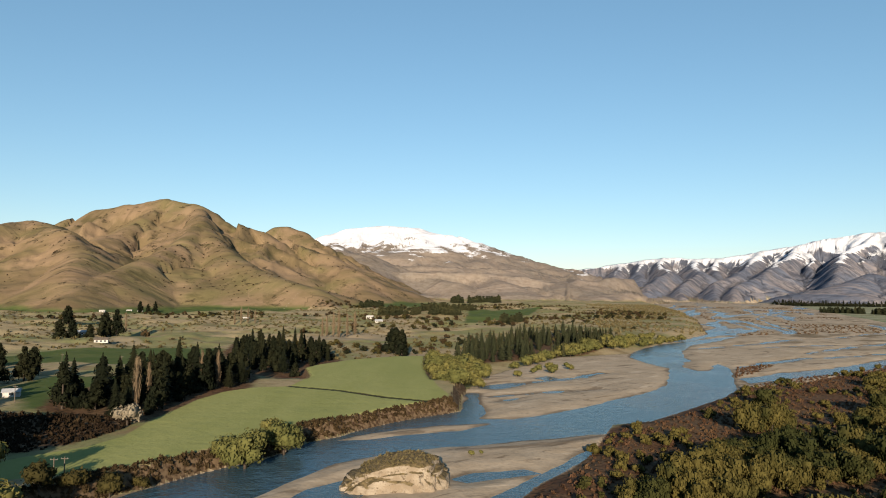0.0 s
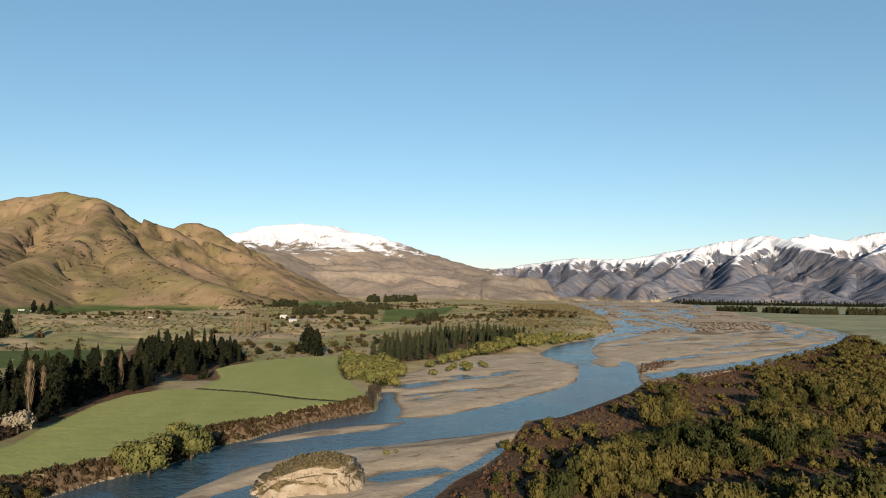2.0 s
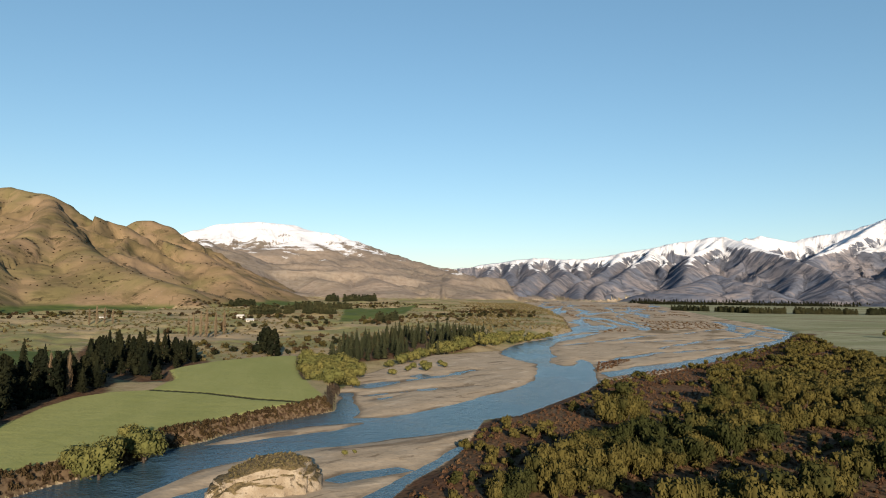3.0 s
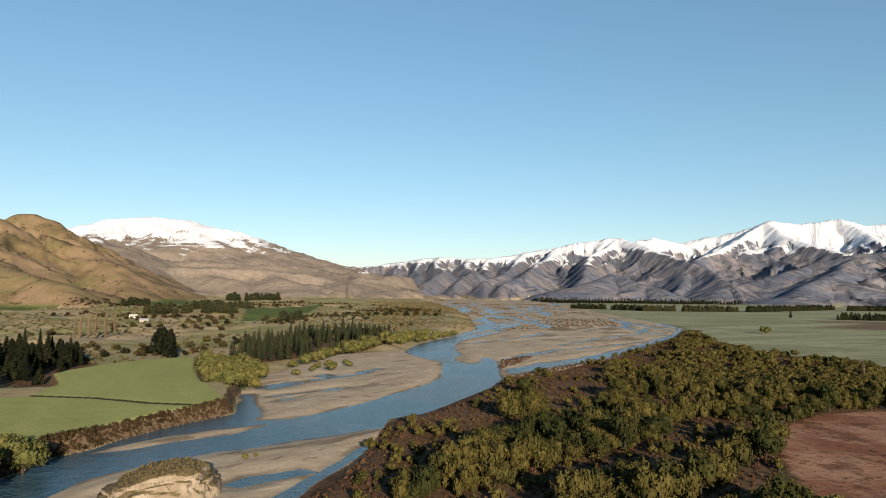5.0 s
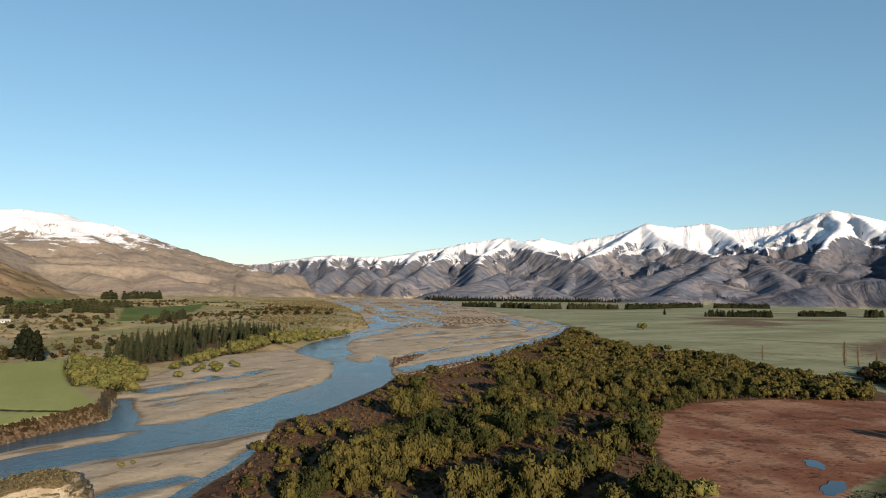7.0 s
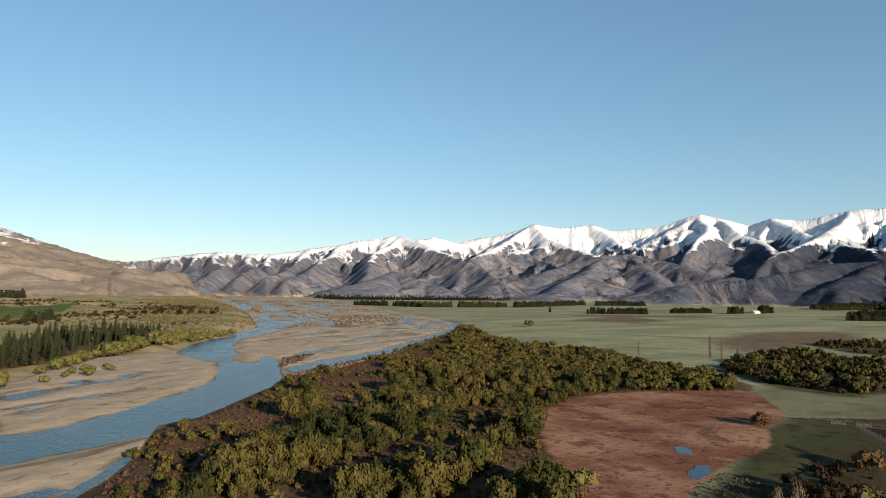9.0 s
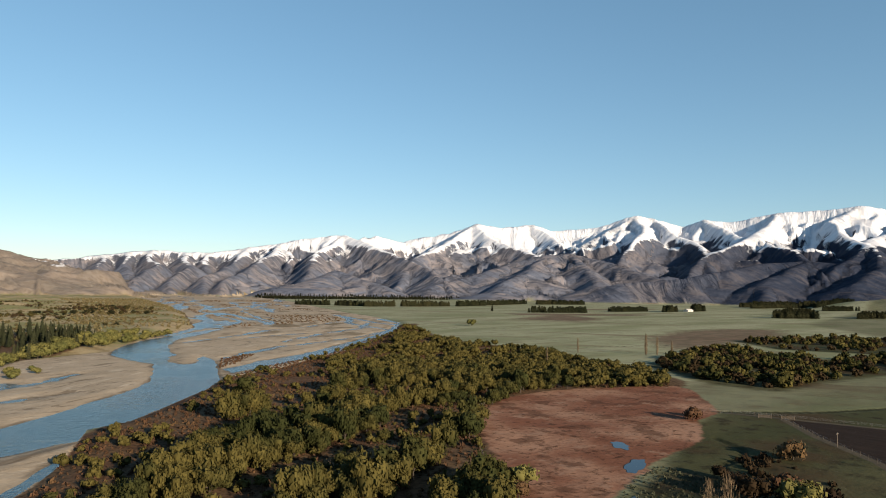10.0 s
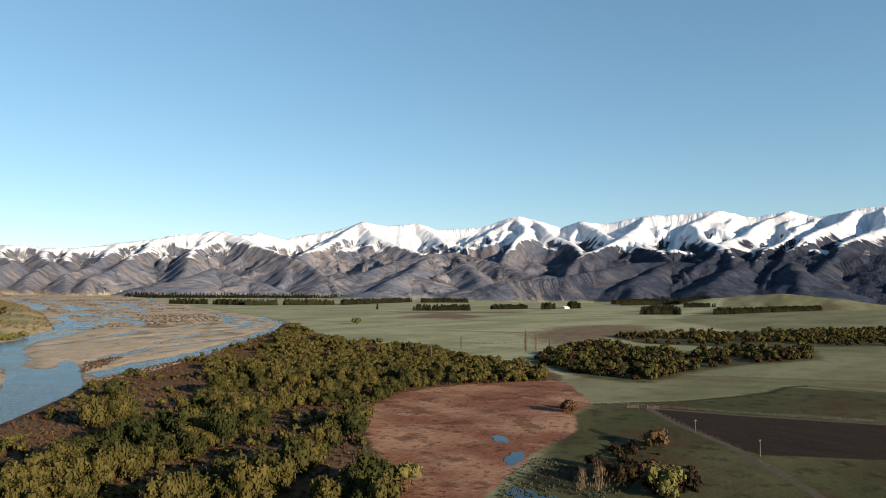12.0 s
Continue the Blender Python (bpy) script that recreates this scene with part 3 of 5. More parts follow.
    tus = q.mix(q.math("MULTIPLY", q.attr("dome"), 0.75), tus, q.mix(q.ramp(mid, 0.35, 0.65), (0.225, 0.186, 0.150), (0.182, 0.145, 0.112)))
    # forested slopes: dark bush, its blue cast painted in for haze too
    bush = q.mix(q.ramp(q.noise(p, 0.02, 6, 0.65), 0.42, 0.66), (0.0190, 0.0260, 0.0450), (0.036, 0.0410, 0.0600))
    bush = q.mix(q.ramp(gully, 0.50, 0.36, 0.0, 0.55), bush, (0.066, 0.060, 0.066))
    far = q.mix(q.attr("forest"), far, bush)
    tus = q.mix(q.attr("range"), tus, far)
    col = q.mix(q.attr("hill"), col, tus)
    # heath under the willows
    heath = q.mix(q.ramp(mid, 0.35, 0.66), (0.086, 0.0440, 0.0255), (0.112, 0.068, 0.0360))
    heath = q.mix(q.ramp(q.noise(p, 0.028, 5, 0.6), 0.46, 0.58, 0.0, 0.7), heath, (0.115, 0.078, 0.046))
    heath = q.mix(q.ramp(fine, 0.4, 0.75), heath, (0.0198, 0.0124, 0.00743))
    col = q.mix(q.ramp(q.math("ADD", q.attr("heath"), edge), -2, 3), col, heath)
    # sown field, red paddock, ploughed land
    crop = q.mix(q.ramp(q.noise(q.scaled(p, (0.05, 0.012, 0.05)), 1.0, 3), 0.3, 0.7), (0.200, 0.212, 0.0720), (0.238, 0.244, 0.0900))
    crop = q.mix(q.ramp(fine, 0.4, 0.8, 0.0, 0.25), crop, (0.161, 0.17, 0.0526))
    col = q.mix(q.ramp(q.math("ADD", q.attr("field"), q.math("MULTIPLY", sharp, 0.6)), -0.6, 0.6), col, crop)
    red = q.mix(q.ramp(q.noise(p, 0.022, 5, 0.6), 0.40, 0.60), (0.150, 0.064, 0.0385), (0.270, 0.152, 0.099))
    red = q.mix(q.ramp(q.noise(p, 0.07, 6, 0.62), 0.53, 0.62, 0.0, 0.7), red, (0.072, 0.033, 0.019))
    red = q.mix(q.ramp(q.noise(p, 0.35, 5, 0.65), 0.52, 0.68, 0.0, 0.8), red, (0.045, 0.022, 0.0125))
    red = q.mix(q.ramp(q.noise(q.scaled(p, (1.3, 1.3, 1.3)), 0.11, 5, 0.6), 0.56, 0.68, 0.0, 0.55), red, (0.26, 0.165, 0.115))
    red = q.mix(q.ramp(fine, 0.45, 0.8, 0.0, 0.5), red, (0.0557, 0.0236, 0.0124))
    col = q.mix(q.ramp(q.math("ADD", q.attr("red"), q.math("MULTIPLY", edge, 0.5)), -0.5, 1.5), col, red)
    till = q.mix(q.ramp(q.noise(q.scaled(p, (0.5, 0.03, 0.5)), 1.0, 4), 0.3, 0.7), (0.0161, 0.0105, 0.00805), (0.0248, 0.0167, 0.0124))
    col = q.mix(q.ramp(q.math("ADD", q.attr("plough"), sharp), -0.8, 0.8), col, till)
    col = q.mix(q.ramp(q.math("ADD", q.attr("road"), q.math("MULTIPLY", sharp, 0.3)), 1.9, 1.0), col, q.mix(q.attr("left"), (0.066, 0.055, 0.039), (0.205, 0.167, 0.118)))
    col = q.mix(q.ramp(q.math("ADD", q.attr("ditch"), q.math("MULTIPLY", sharp, 0.5)), 2.4, 0.8), col, (0.0248, 0.026, 0.0124))
    col = q.mix(q.ramp(q.math("ADD", q.attr("pale"), q.math("MULTIPLY", edge, 1.5)), -4, 4, 0.0, 0.8), col, (0.232, 0.185, 0.125))
    # river bed: sand and shingle, damp beside the water, silt in old channels
    sand = q.mix(q.ramp(mid, 0.3, 0.7), (0.291, 0.232, 0.164), (0.347, 0.282, 0.207))
    flow = q.noise(q.turned(p, -33, (0.022, 0.075, 0.05)), 1.0, 8, 0.66, 1.1)
    sand = q.mix(q.ramp(flow, 0.55, 0.64, 0.0, 0.8), sand, (0.125, 0.095, 0.066))
    sand = q.mix(q.ramp(fine, 0.4, 0.8, 0.0, 0.35), sand, (0.136, 0.112, 0.0805))
    sand = q.mix(q.ramp(flow, 0.44, 0.36, 0.0, 0.6), sand, (0.420, 0.355, 0.275))
    sand = q.mix(q.ramp(q.noise(q.turned(p, -33, (0.05, 0.17, 0.1)), 1.0, 6, 0.68, 0.8), 0.58, 0.66, 0.0, 0.7), sand, (0.115, 0.085, 0.057))
    damp = q.math("MULTIPLY", q.ramp(q.math("ADD", q.attr("wet"), q.math("ADD", sharp, q.math("MULTIPLY", edge, 0.35))), -3.2, -0.4), q.ramp(q.noise(p, 0.025, 3), 0.40, 0.60, 0.10, 0.9))
    sand = q.mix(damp, sand, (0.105, 0.081, 0.057))
    growth = q.math("MULTIPLY", q.ramp(q.noise(p, 0.016, 5, 0.6), 0.50, 0.60), q.ramp(q.attr("wet"), -3.0, -7.0))
    growth = q.math("MULTIPLY", growth, q.math("MULTIPLY", q.attr("far_bed"), 0.7))
    sand = q.mix(growth, sand, (0.0836, 0.0588, 0.0279))
    col = q.mix(q.ramp(q.math("ADD", q.attr("bed"), q.math("MULTIPLY", sharp, 0.8)), -0.6, 0.6), col, sand)
    # cut earth where the terrace drops to the water
    lie = n.new("ShaderNodeSeparateXYZ")
    l.new(n.new("ShaderNodeNewGeometry").outputs["True Normal"], lie.inputs[0])
    cut = q.math("MULTIPLY", q.ramp(q.math("ADD", lie.outputs[2], q.math("MULTIPLY", q.math("SUBTRACT", q.noise(p, 0.25, 5), 0.5), 0.5)), 0.93, 0.80), q.attr("left"))
    cut = q.math("MULTIPLY", cut, q.ramp(q.attr("hill"), 0.02, 0.0))
    col = q.mix(cut, col, q.mix(q.ramp(q.noise(p, 0.8, 4), 0.4, 0.65), (0.105, 0.074, 0.046), (0.034, 0.0205, 0.0125)))
    # snow above its line, thinner on steep faces
    steep = n.new("ShaderNodeSeparateXYZ")
    l.new(n.new("ShaderNodeNewGeometry").outputs["Normal"], steep.inputs[0])
    line = q.math("ADD", q.attr("snow"), q.math("MULTIPLY", q.math("SUBTRACT", q.noise(p, 0.0060, 7, 0.62), 0.5), 190.0))
    line = q.math("ADD", line, q.math("MULTIPLY", q.math("SUBTRACT", steep.outputs[2], 0.80), 330.0))
    line = q.math("ADD", line, q.math("MULTIPLY", q.math("SUBTRACT", gully, 0.5), -210.0))
    line = q.math("ADD", line, q.math("MULTIPLY", q.math("MULTIPLY", q.math("SUBTRACT", q.noise(p, 0.010, 6, 0.65), 0.5), 330.0), q.attr("dome")))
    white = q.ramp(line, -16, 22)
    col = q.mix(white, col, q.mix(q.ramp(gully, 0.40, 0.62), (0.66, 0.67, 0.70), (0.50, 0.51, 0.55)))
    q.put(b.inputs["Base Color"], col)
    rel = q.math("ADD", q.math("MULTIPLY", fine, 0.35), q.math("MULTIPLY", q.noise(p, 0.09, 5), 1.2))
    relief = q.bump(rel, 0.55, 0.7)
    b2 = n.new("ShaderNodeBump")
    b2.inputs["Distance"].default_value = 34.0
    q.put(b2.inputs["Strength"], q.math("MULTIPLY", q.attr("hill"), q.math("MULTIPLY", q.math("ADD", 0.20, q.math("MULTIPLY", q.attr("range"), 0.45)), q.ramp(white, 0.0, 1.0, 1.0, 0.8))))
    q.put(b2.inputs["Height"], q.math("ADD", q.math("MULTIPLY", gully, 1.1), q.math("MULTIPLY", q.noise(p, 0.02, 4, 0.5), 0.4)))
    l.new(relief, b2.inputs["Normal"])
    l.new(b2.outputs[0], b.inputs["Normal"])
    return m


def water_material():
    m, n, l, b = material("river_water", 0.06, 0.5)
    q = Graph(m)
    p = q.place()
    calm = q.noise(q.scaled(p, (0.02, 0.012, 0.02)), 1.0, 4, 0.55, 0.8)
    q.put(b.inputs["Base Color"], q.mix(q.ramp(calm, 0.35, 0.65), (0.0230, 0.0530, 0.0760), (0.0380, 0.0720, 0.0920)))
    b.inputs["IOR"].default_value = 1.33
    q.put(b.inputs["Roughness"], q.ramp(calm, 0.38, 0.62, 0.08, 0.25))
    q.put(b.inputs["Normal"], q.bump(q.math("ADD", q.noise(p, 0.9, 3), q.math("MULTIPLY", q.noise(p, 0.22, 3), 2.0)), 0.5, 0.55))
    return m


def leaf_material(name, a, b_col, dark):
    m, n, l, b = material(name, 0.85, 0.04)
    q = Graph(m)
    isle = n.new("ShaderNodeNewGeometry").outputs["Random Per Island"]
    one = n.new("ShaderNodeObjectInfo").outputs["Random"]
    patch = q.noise(q.place(), 0.045, 3)
    c = q.mix(q.ramp(q.math("ADD", patch, q.math("MULTIPLY", q.math("SUBTRACT", one, 0.5), 0.30)), 0.36, 0.64), a, b_col)
    c = q.mix(q.math("MULTIPLY", isle, 0.42), c, dark)
    q.put(b.inputs["Base Color"], c)
    return m


def plain_material(name, col, col2, scale, rough=0.85, spec=0.3, bump=0.3, depth=0.05):
    m, n, l, b = material(name, rough, spec)
    q = Graph(m)
    v = q.noise(q.place(), scale, 6, 0.6)
    q.put(b.inputs["Base Color"], q.mix(q.ramp(v, 0.35, 0.68), col, col2))
    q.put(b.inputs["Normal"], q.bump(q.noise(q.place(), scale * 3, 4), bump, depth))
    return m


GROUND, WATER = ground_material(), water_material()
STILL_WATER = plain_material("still_water", (0.0080, 0.0100, 0.0160), (0.012, 0.014, 0.020), 0.2, 0.05, 0.22, 0.03, 0.02)
WILLOW_LEAF = leaf_material("willow_leaves", (0.0250, 0.0285, 0.0095), (0.072, 0.060, 0.0180), (0.0070, 0.0078, 0.0030))
OLIVE_LEAF = leaf_material("yellow_willow_leaves", (0.080, 0.082, 0.0270), (0.112, 0.102, 0.0330), (0.0300, 0.031, 0.0110))
CONIFER_LEAF = leaf_material("conifer_needles", (0.0080, 0.0100, 0.0052), (0.0150, 0.0160, 0.0075), (0.0030, 0.0038, 0.0023))
HEATH_LEAF = leaf_material("heath_twigs", (0.068, 0.0370, 0.0215), (0.096, 0.0600, 0.0290), (0.0210, 0.0130, 0.0080))
BARE_TWIG = leaf_material("bare_poplar_twigs", (0.138, 0.0998, 0.0619), (0.172, 0.131, 0.0826), (0.0688, 0.0482, 0.0344))
BLOSSOM = leaf_material("pale_blossom", (0.189, 0.163, 0.12), (0.241, 0.206, 0.155), (0.103, 0.086, 0.0602))
TAN_SCRUB = leaf_material("dry_olive_scrub", (0.098, 0.080, 0.0390), (0.125, 0.100, 0.0500), (0.040, 0.033, 0.0175))
RUSH = leaf_material("grey_green_rushes", (0.0516, 0.055, 0.0344), (0.0671, 0.0654, 0.0413), (0.0224, 0.0241, 0.0146))
DARK_SCRUB = leaf_material("dark_scrub_twigs", (0.0180, 0.0120, 0.0075), (0.0300, 0.0200, 0.0105), (0.0060, 0.0043, 0.0031))
BARK = plain_material("bark", (0.0292, 0.0215, 0.0155), (0.0482, 0.0361, 0.0267), 1.5)


# ---- the ground: one sheet out to the mountains ----
def build_ground():
    fine = np.arange(-41.0, 95.01, 0.18)
    coarse = np.arange(98.0, 317.0, 3.0)
    heads = np.radians(np.concatenate([fine, coarse]))
    rings = np.concatenate([[0.0, 12.0, 45.0, 80.0, 110.0, 130.0], np.geomspace(145.0, 1300.0, 310), np.geomspace(1306.0, 4900.0, 230)])
    x = np.outer(rings, np.sin(heads)).ravel()
    y = np.outer(rings, np.cos(heads)).ravel()
    at = lay_of_land(x, y)
    at["far_bed"] = smooth(np.hypot(x, y), 560, 800)
    nr, nh = len(rings), len(heads)
    i, j = np.meshgrid(np.arange(nr - 1), np.arange(nh), indexing="ij")
    k = (j + 1) % nh
    faces = np.stack([i * nh + j, i * nh + k, (i + 1) * nh + k, (i + 1) * nh + j], -1).reshape(-1, 4)
    faces = faces[:, ::-1]
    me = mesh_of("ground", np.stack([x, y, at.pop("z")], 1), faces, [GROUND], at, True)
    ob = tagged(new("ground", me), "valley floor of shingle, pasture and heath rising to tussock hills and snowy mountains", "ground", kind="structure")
    return ob


ground = build_ground()


def build_water():
    xs, ys = np.linspace(-200, 2100, 60), np.linspace(20, 4300, 110)
    X, Y = np.meshgrid(xs, ys)
    keep = depth_in(X, Y, LEFT_SHORE + RIGHT_SHORE, 120.0) > -75
    nx = len(xs)
    i, j = np.meshgrid(np.arange(len(ys) - 1), np.arange(nx - 1), indexing="ij")
    f = np.stack([i * nx + j, i * nx + j + 1, (i + 1) * nx + j + 1, (i + 1) * nx + j], -1).reshape(-1, 4)
    f = f[keep.ravel()[f].all(1)]
    me = mesh_of("water", np.stack([X.ravel(), Y.ravel(), X.ravel() * 0], 1), f, [WATER])
    tagged(new("water", me), "blue-grey braided river water running between shingle bars", "river", kind="structure")


build_water()


# ---- things: helpers ----
def thing(name, at, label, category, group="", turn=0.0, size=1.0):
    ob = new(name)
    ob.matrix_basis = pose(*at, 0, 0, turn) @ Matrix.Diagonal((size, size, size, 1))
    ob.empty_display_size = 0.3
    return tagged(ob, label, category, group)


def piece(name, me, parent, label=""):
    ob = new(name, me)
    ob.parent = parent
    return tagged(ob, label)


def part(name, bm, mat, parent, label="", smooth_faces=False):
    me = bpy.data.meshes.new(name)
    bm.to_mesh(me)
    bm.free()
    me.materials.append(mat)
    if smooth_faces:
        me.polygons.foreach_set("use_smooth", np.ones(len(me.polygons), bool))
    return piece(name, me, parent, label)


def merged(chunks):
    """One array of corners and one of faces from several."""
    vs, fs, n = [], [], 0
    for v, f in chunks:
        vs.append(v), fs.append(f + n)
        n += len(v)
    return np.concatenate(vs), np.concatenate(fs)


def tube(a, b, ra, rb, sides=6):
    """A tapered limb from a to b, as quads."""
    a, b = np.array(a, float), np.array(b, float)
    d = (b - a) / (np.linalg.norm(b - a) + 1e-9)
    u = np.cross(d, [0.31, 0.95, 0.1])
    u /= np.linalg.norm(u)
    w = np.cross(d, u)
    ang = np.arange(sides) * 2 * np.pi / sides
    ring = np.cos(ang)[:, None] * u + np.sin(ang)[:, None] * w
    v = np.concatenate([a + ra * ring, b + rb * ring])
    i = np.arange(sides)
    k = (i + 1) % sides
    return v, np.stack([i, k, k + sides, i + sides], 1)


def leaf_cards(rs, centres, normals, wide, tall, droop=0.0):
    """Small four-cornered sprays, one at each centre."""
    n = len(centres)
    nrm = normals / (np.linalg.norm(normals, axis=1, keepdims=True) + 1e-9)
    up = np.tile([0.0, 0.0, 1.0], (n, 1)) + rs.normal(0, 0.5, (n, 3))
    u = np.cross(up, nrm)
    u /= np.linalg.norm(u, axis=1, keepdims=True) + 1e-9
    w = np.cross(nrm, u)
    sw, st = wide * rs.uniform(0.6, 1.3, (n, 1)), tall * rs.uniform(0.6, 1.3, (n, 1))
    c = centres
    v = np.stack([c - u * sw - w * st * 0.6, c + u * sw * rs.uniform(0.2, 1, (n, 1)) - w * st, c + u * sw * 0.8 + w * st * 0.7, c - u * sw * rs.uniform(0.1, 0.9, (n, 1)) + w * st], 1)
    v[:, :, 2] -= droop * np.abs(v[:, :, 2] - c[:, None, 2])
    return v.reshape(-1, 3), np.arange(4 * n).reshape(n, 4)


BOX_F = np.array([[0, 1, 3, 2], [4, 6, 7, 5], [0, 4, 5, 1], [2, 3, 7, 6], [0, 2, 6, 4], [1, 5, 7, 3]])
BOX_V = np.array([[x, y, z] for x in (-1, 1) for y in (-1, 1) for z in (-1, 1)], float)


def core(rs, c, r):
    """A knobbly eight-cornered heart of a lobe, which keeps the crown from being seen through."""
    v = BOX_V * 0.56 * np.array(r) * rs.uniform(0.7, 1.15, (8, 1))
    a = rs.uniform(0, 3)
    v = v @ np.array([[math.cos(a), math.sin(a), 0], [-math.sin(a), math.cos(a), 0], [0, 0, 1]])
    return v + c, BOX_F


def broadleaf(rs, lobes, leaves, leaf, crown_r=4.0, height=7.0, low=0.25, skirt=0.34):
    """Crown of a spreading tree: lobes of leaf sprays round dark hearts. Returns (trunk, crown)."""
    crown, wood = [], []
    fork = np.array([0, 0, height * low])
    wood.append(tube((0, 0, -0.6), fork, 0.045 * height, 0.03 * height, 7))
    for k in range(lobes):
        a, q = 2 * math.pi * (k + rs.uniform(-0.3, 0.3)) / max(lobes - 1, 1), (0.0 if k == lobes - 1 else rs.uniform(0.40, 0.66))
        c = np.array([math.cos(a) * q * crown_r, math.sin(a) * q * crown_r, height * rs.uniform(skirt, 0.66) + (height * 0.12 if q == 0 else 0)])
        r = np.array([1, 1, 0.85]) * crown_r * rs.uniform(0.42, 0.62)
        crown.append(core(rs, c, r))
        n = leaves // lobes
        d = rs.normal(0, 1, (n, 3))
        d /= np.linalg.norm(d, axis=1, keepdims=True)
        p = c + d * r * rs.uniform(0.55, 1.18, (n, 1))
        p[:, 2] = np.maximum(p[:, 2], 0.25)
        crown.append(leaf_cards(rs, p, d + rs.normal(0, 0.38, (n, 3)), leaf, leaf * 1.5))
        wood.append(tube(fork, c, 0.022 * height, 0.006 * height, 5))
    return merged(wood), merged(crown)


def conifer(rs, height, radius, tiers, around):
    crown = []
    wood = tube((0, 0, -0.5), (0, 0, height * 0.95), 0.022 * height, 0.004 * height, 6)
    for k in range(tiers):
        f = k / (tiers - 1)
        z, r = height * (0.10 + 0.88 * f), radius * (1 - f) ** 0.8 * rs.uniform(0.8, 1.15) + 0.12 * radius * (1 - f)
        n = max(4, int(around * (1 - 0.55 * f)))
        a = np.arange(n) * 2 * np.pi / n + rs.uniform(0, 6)
        reach = r * rs.uniform(0.65, 1.15, n)
        wide = 2.2 * r / n + 0.25
        step = height / tiers
        ca, sa = np.cos(a), np.sin(a)
        inner = np.stack([ca * 0.12 * r, sa * 0.12 * r, np.full(n, z + step * 0.9)], 1)
        mid_l = np.stack([ca * reach * 0.6 - sa * wide, sa * reach * 0.6 + ca * wide, z + step * 0.2 + rs.normal(0, 0.12 * step, n)], 1)
        mid_r = np.stack([ca * reach * 0.6 + sa * wide, sa * reach * 0.6 - ca * wide, z + step * 0.2 + rs.normal(0, 0.12 * step, n)], 1)
        tip = np.stack([ca * reach, sa * reach, z - step * rs.uniform(0.1, 0.6, n)], 1)
        v = np.stack([inner, mid_l, tip, mid_r], 1).reshape(-1, 3)
        crown.append((v, np.arange(4 * n).reshape(n, 4)))
    crown.append(tube((0, 0, height * 0.06), (0, 0, height * 0.92), radius * 0.52, 0.05, 7))
    return wood, merged(crown)


def shaggy_pine(rs, height, radius, leaves, leaf):
    """An old pine: ragged tufts from near the ground to a blunt top."""
    crown, count = [], 13
    wood = tube((0, 0, -0.6), (0, 0, height * 0.86), 0.03 * height, 0.008 * height, 7)
    for k in range(count):
        f = (k + rs.uniform(0, 0.8)) / count
        a, q = k * 2.4 + rs.uniform(-0.5, 0.5), radius * (1 - f) ** 0.7 * rs.uniform(0.35, 0.75)
        c = np.array([math.cos(a) * q, math.sin(a) * q, height * (0.10 + 0.80 * f)])
        r = np.array([1, 1, 0.9]) * radius * (0.20 + 0.34 * (1 - f)) * rs.uniform(0.8, 1.25)
        crown.append(core(rs, c, r))
        n = leaves // count
        d = rs.normal(0, 1, (n, 3))
        d /= np.linalg.norm(d, axis=1, keepdims=True)
        p = c + d * r * rs.uniform(0.5, 1.25, (n, 1))
        p[:, 2] = np.maximum(p[:, 2], 0.3)
        crown.append(leaf_cards(rs, p, d + rs.normal(0, 0.45, (n, 3)), leaf, leaf * 1.7))
    return wood, merged(crown)


def poplar(rs, height, radius, twigs, thick=0.035):
    """A bare upright poplar: steep fine twigs round a thin stem."""
    wood = tube((0, 0, -0.5), (0, 0, height * 0.93), 0.016 * height, 0.003 * height, 6)
    f = rs.uniform(0.08, 0.97, twigs)
    a = rs.uniform(0, 2 * np.pi, twigs)
    r = radius * np.sin(np.pi * np.clip(f * 0.82 + 0.16, 0, 1)) ** 0.7 * rs.uniform(0.2, 1, twigs)
    c = np.stack([np.cos(a) * r, np.sin(a) * r, f * height], 1)
    nrm = np.stack([np.cos(a), np.sin(a), rs.normal(0, 0.15, twigs)], 1) + rs.normal(0, 0.5, (twigs, 3)) * [1, 1, 0.2]
    u = np.cross(nrm, [0, 0, 1.0])
    u /= np.linalg.norm(u, axis=1, keepdims=True)
    s, t = thick * rs.uniform(0.7, 2.2, (twigs, 1)) + 0.02, height * rs.uniform(0.05, 0.11, (twigs, 1))
    rise = np.stack([np.cos(a) * 0.16, np.sin(a) * 0.16, np.ones(twigs)], 1)
    v = np.stack([c - u * s - rise * t, c + u * s - rise * t, c + u * s * 0.4 + rise * t, c - u * s * 0.4 + rise * t], 1)
    return wood, (v.reshape(-1, 3), np.arange(4 * twigs).reshape(twigs, 4))


def kit(name, maker, count, leaf_mat, seed):
    """Some trees of one kind, as pairs of meshes."""
    out = []
    for k in range(count):
        wood, crown = maker(np.random.RandomState(seed + k))
        out.append((mesh_of("trunk", *wood, [BARK], smooth_faces=True), mesh_of("crown", *crown, [leaf_mat])))
    return out


def plant(name, pair, at, label, category, group, turn, size, stretch=1.0):
    ob = new(name)
    ob.matrix_basis = pose(*at, 0, 0, turn) @ Matrix.Diagonal((size, size, size * stretch, 1))
    tagged(ob, label, category, group)
    piece("trunk", pair[0], ob), piece("crown", pair[1], ob)
    return ob


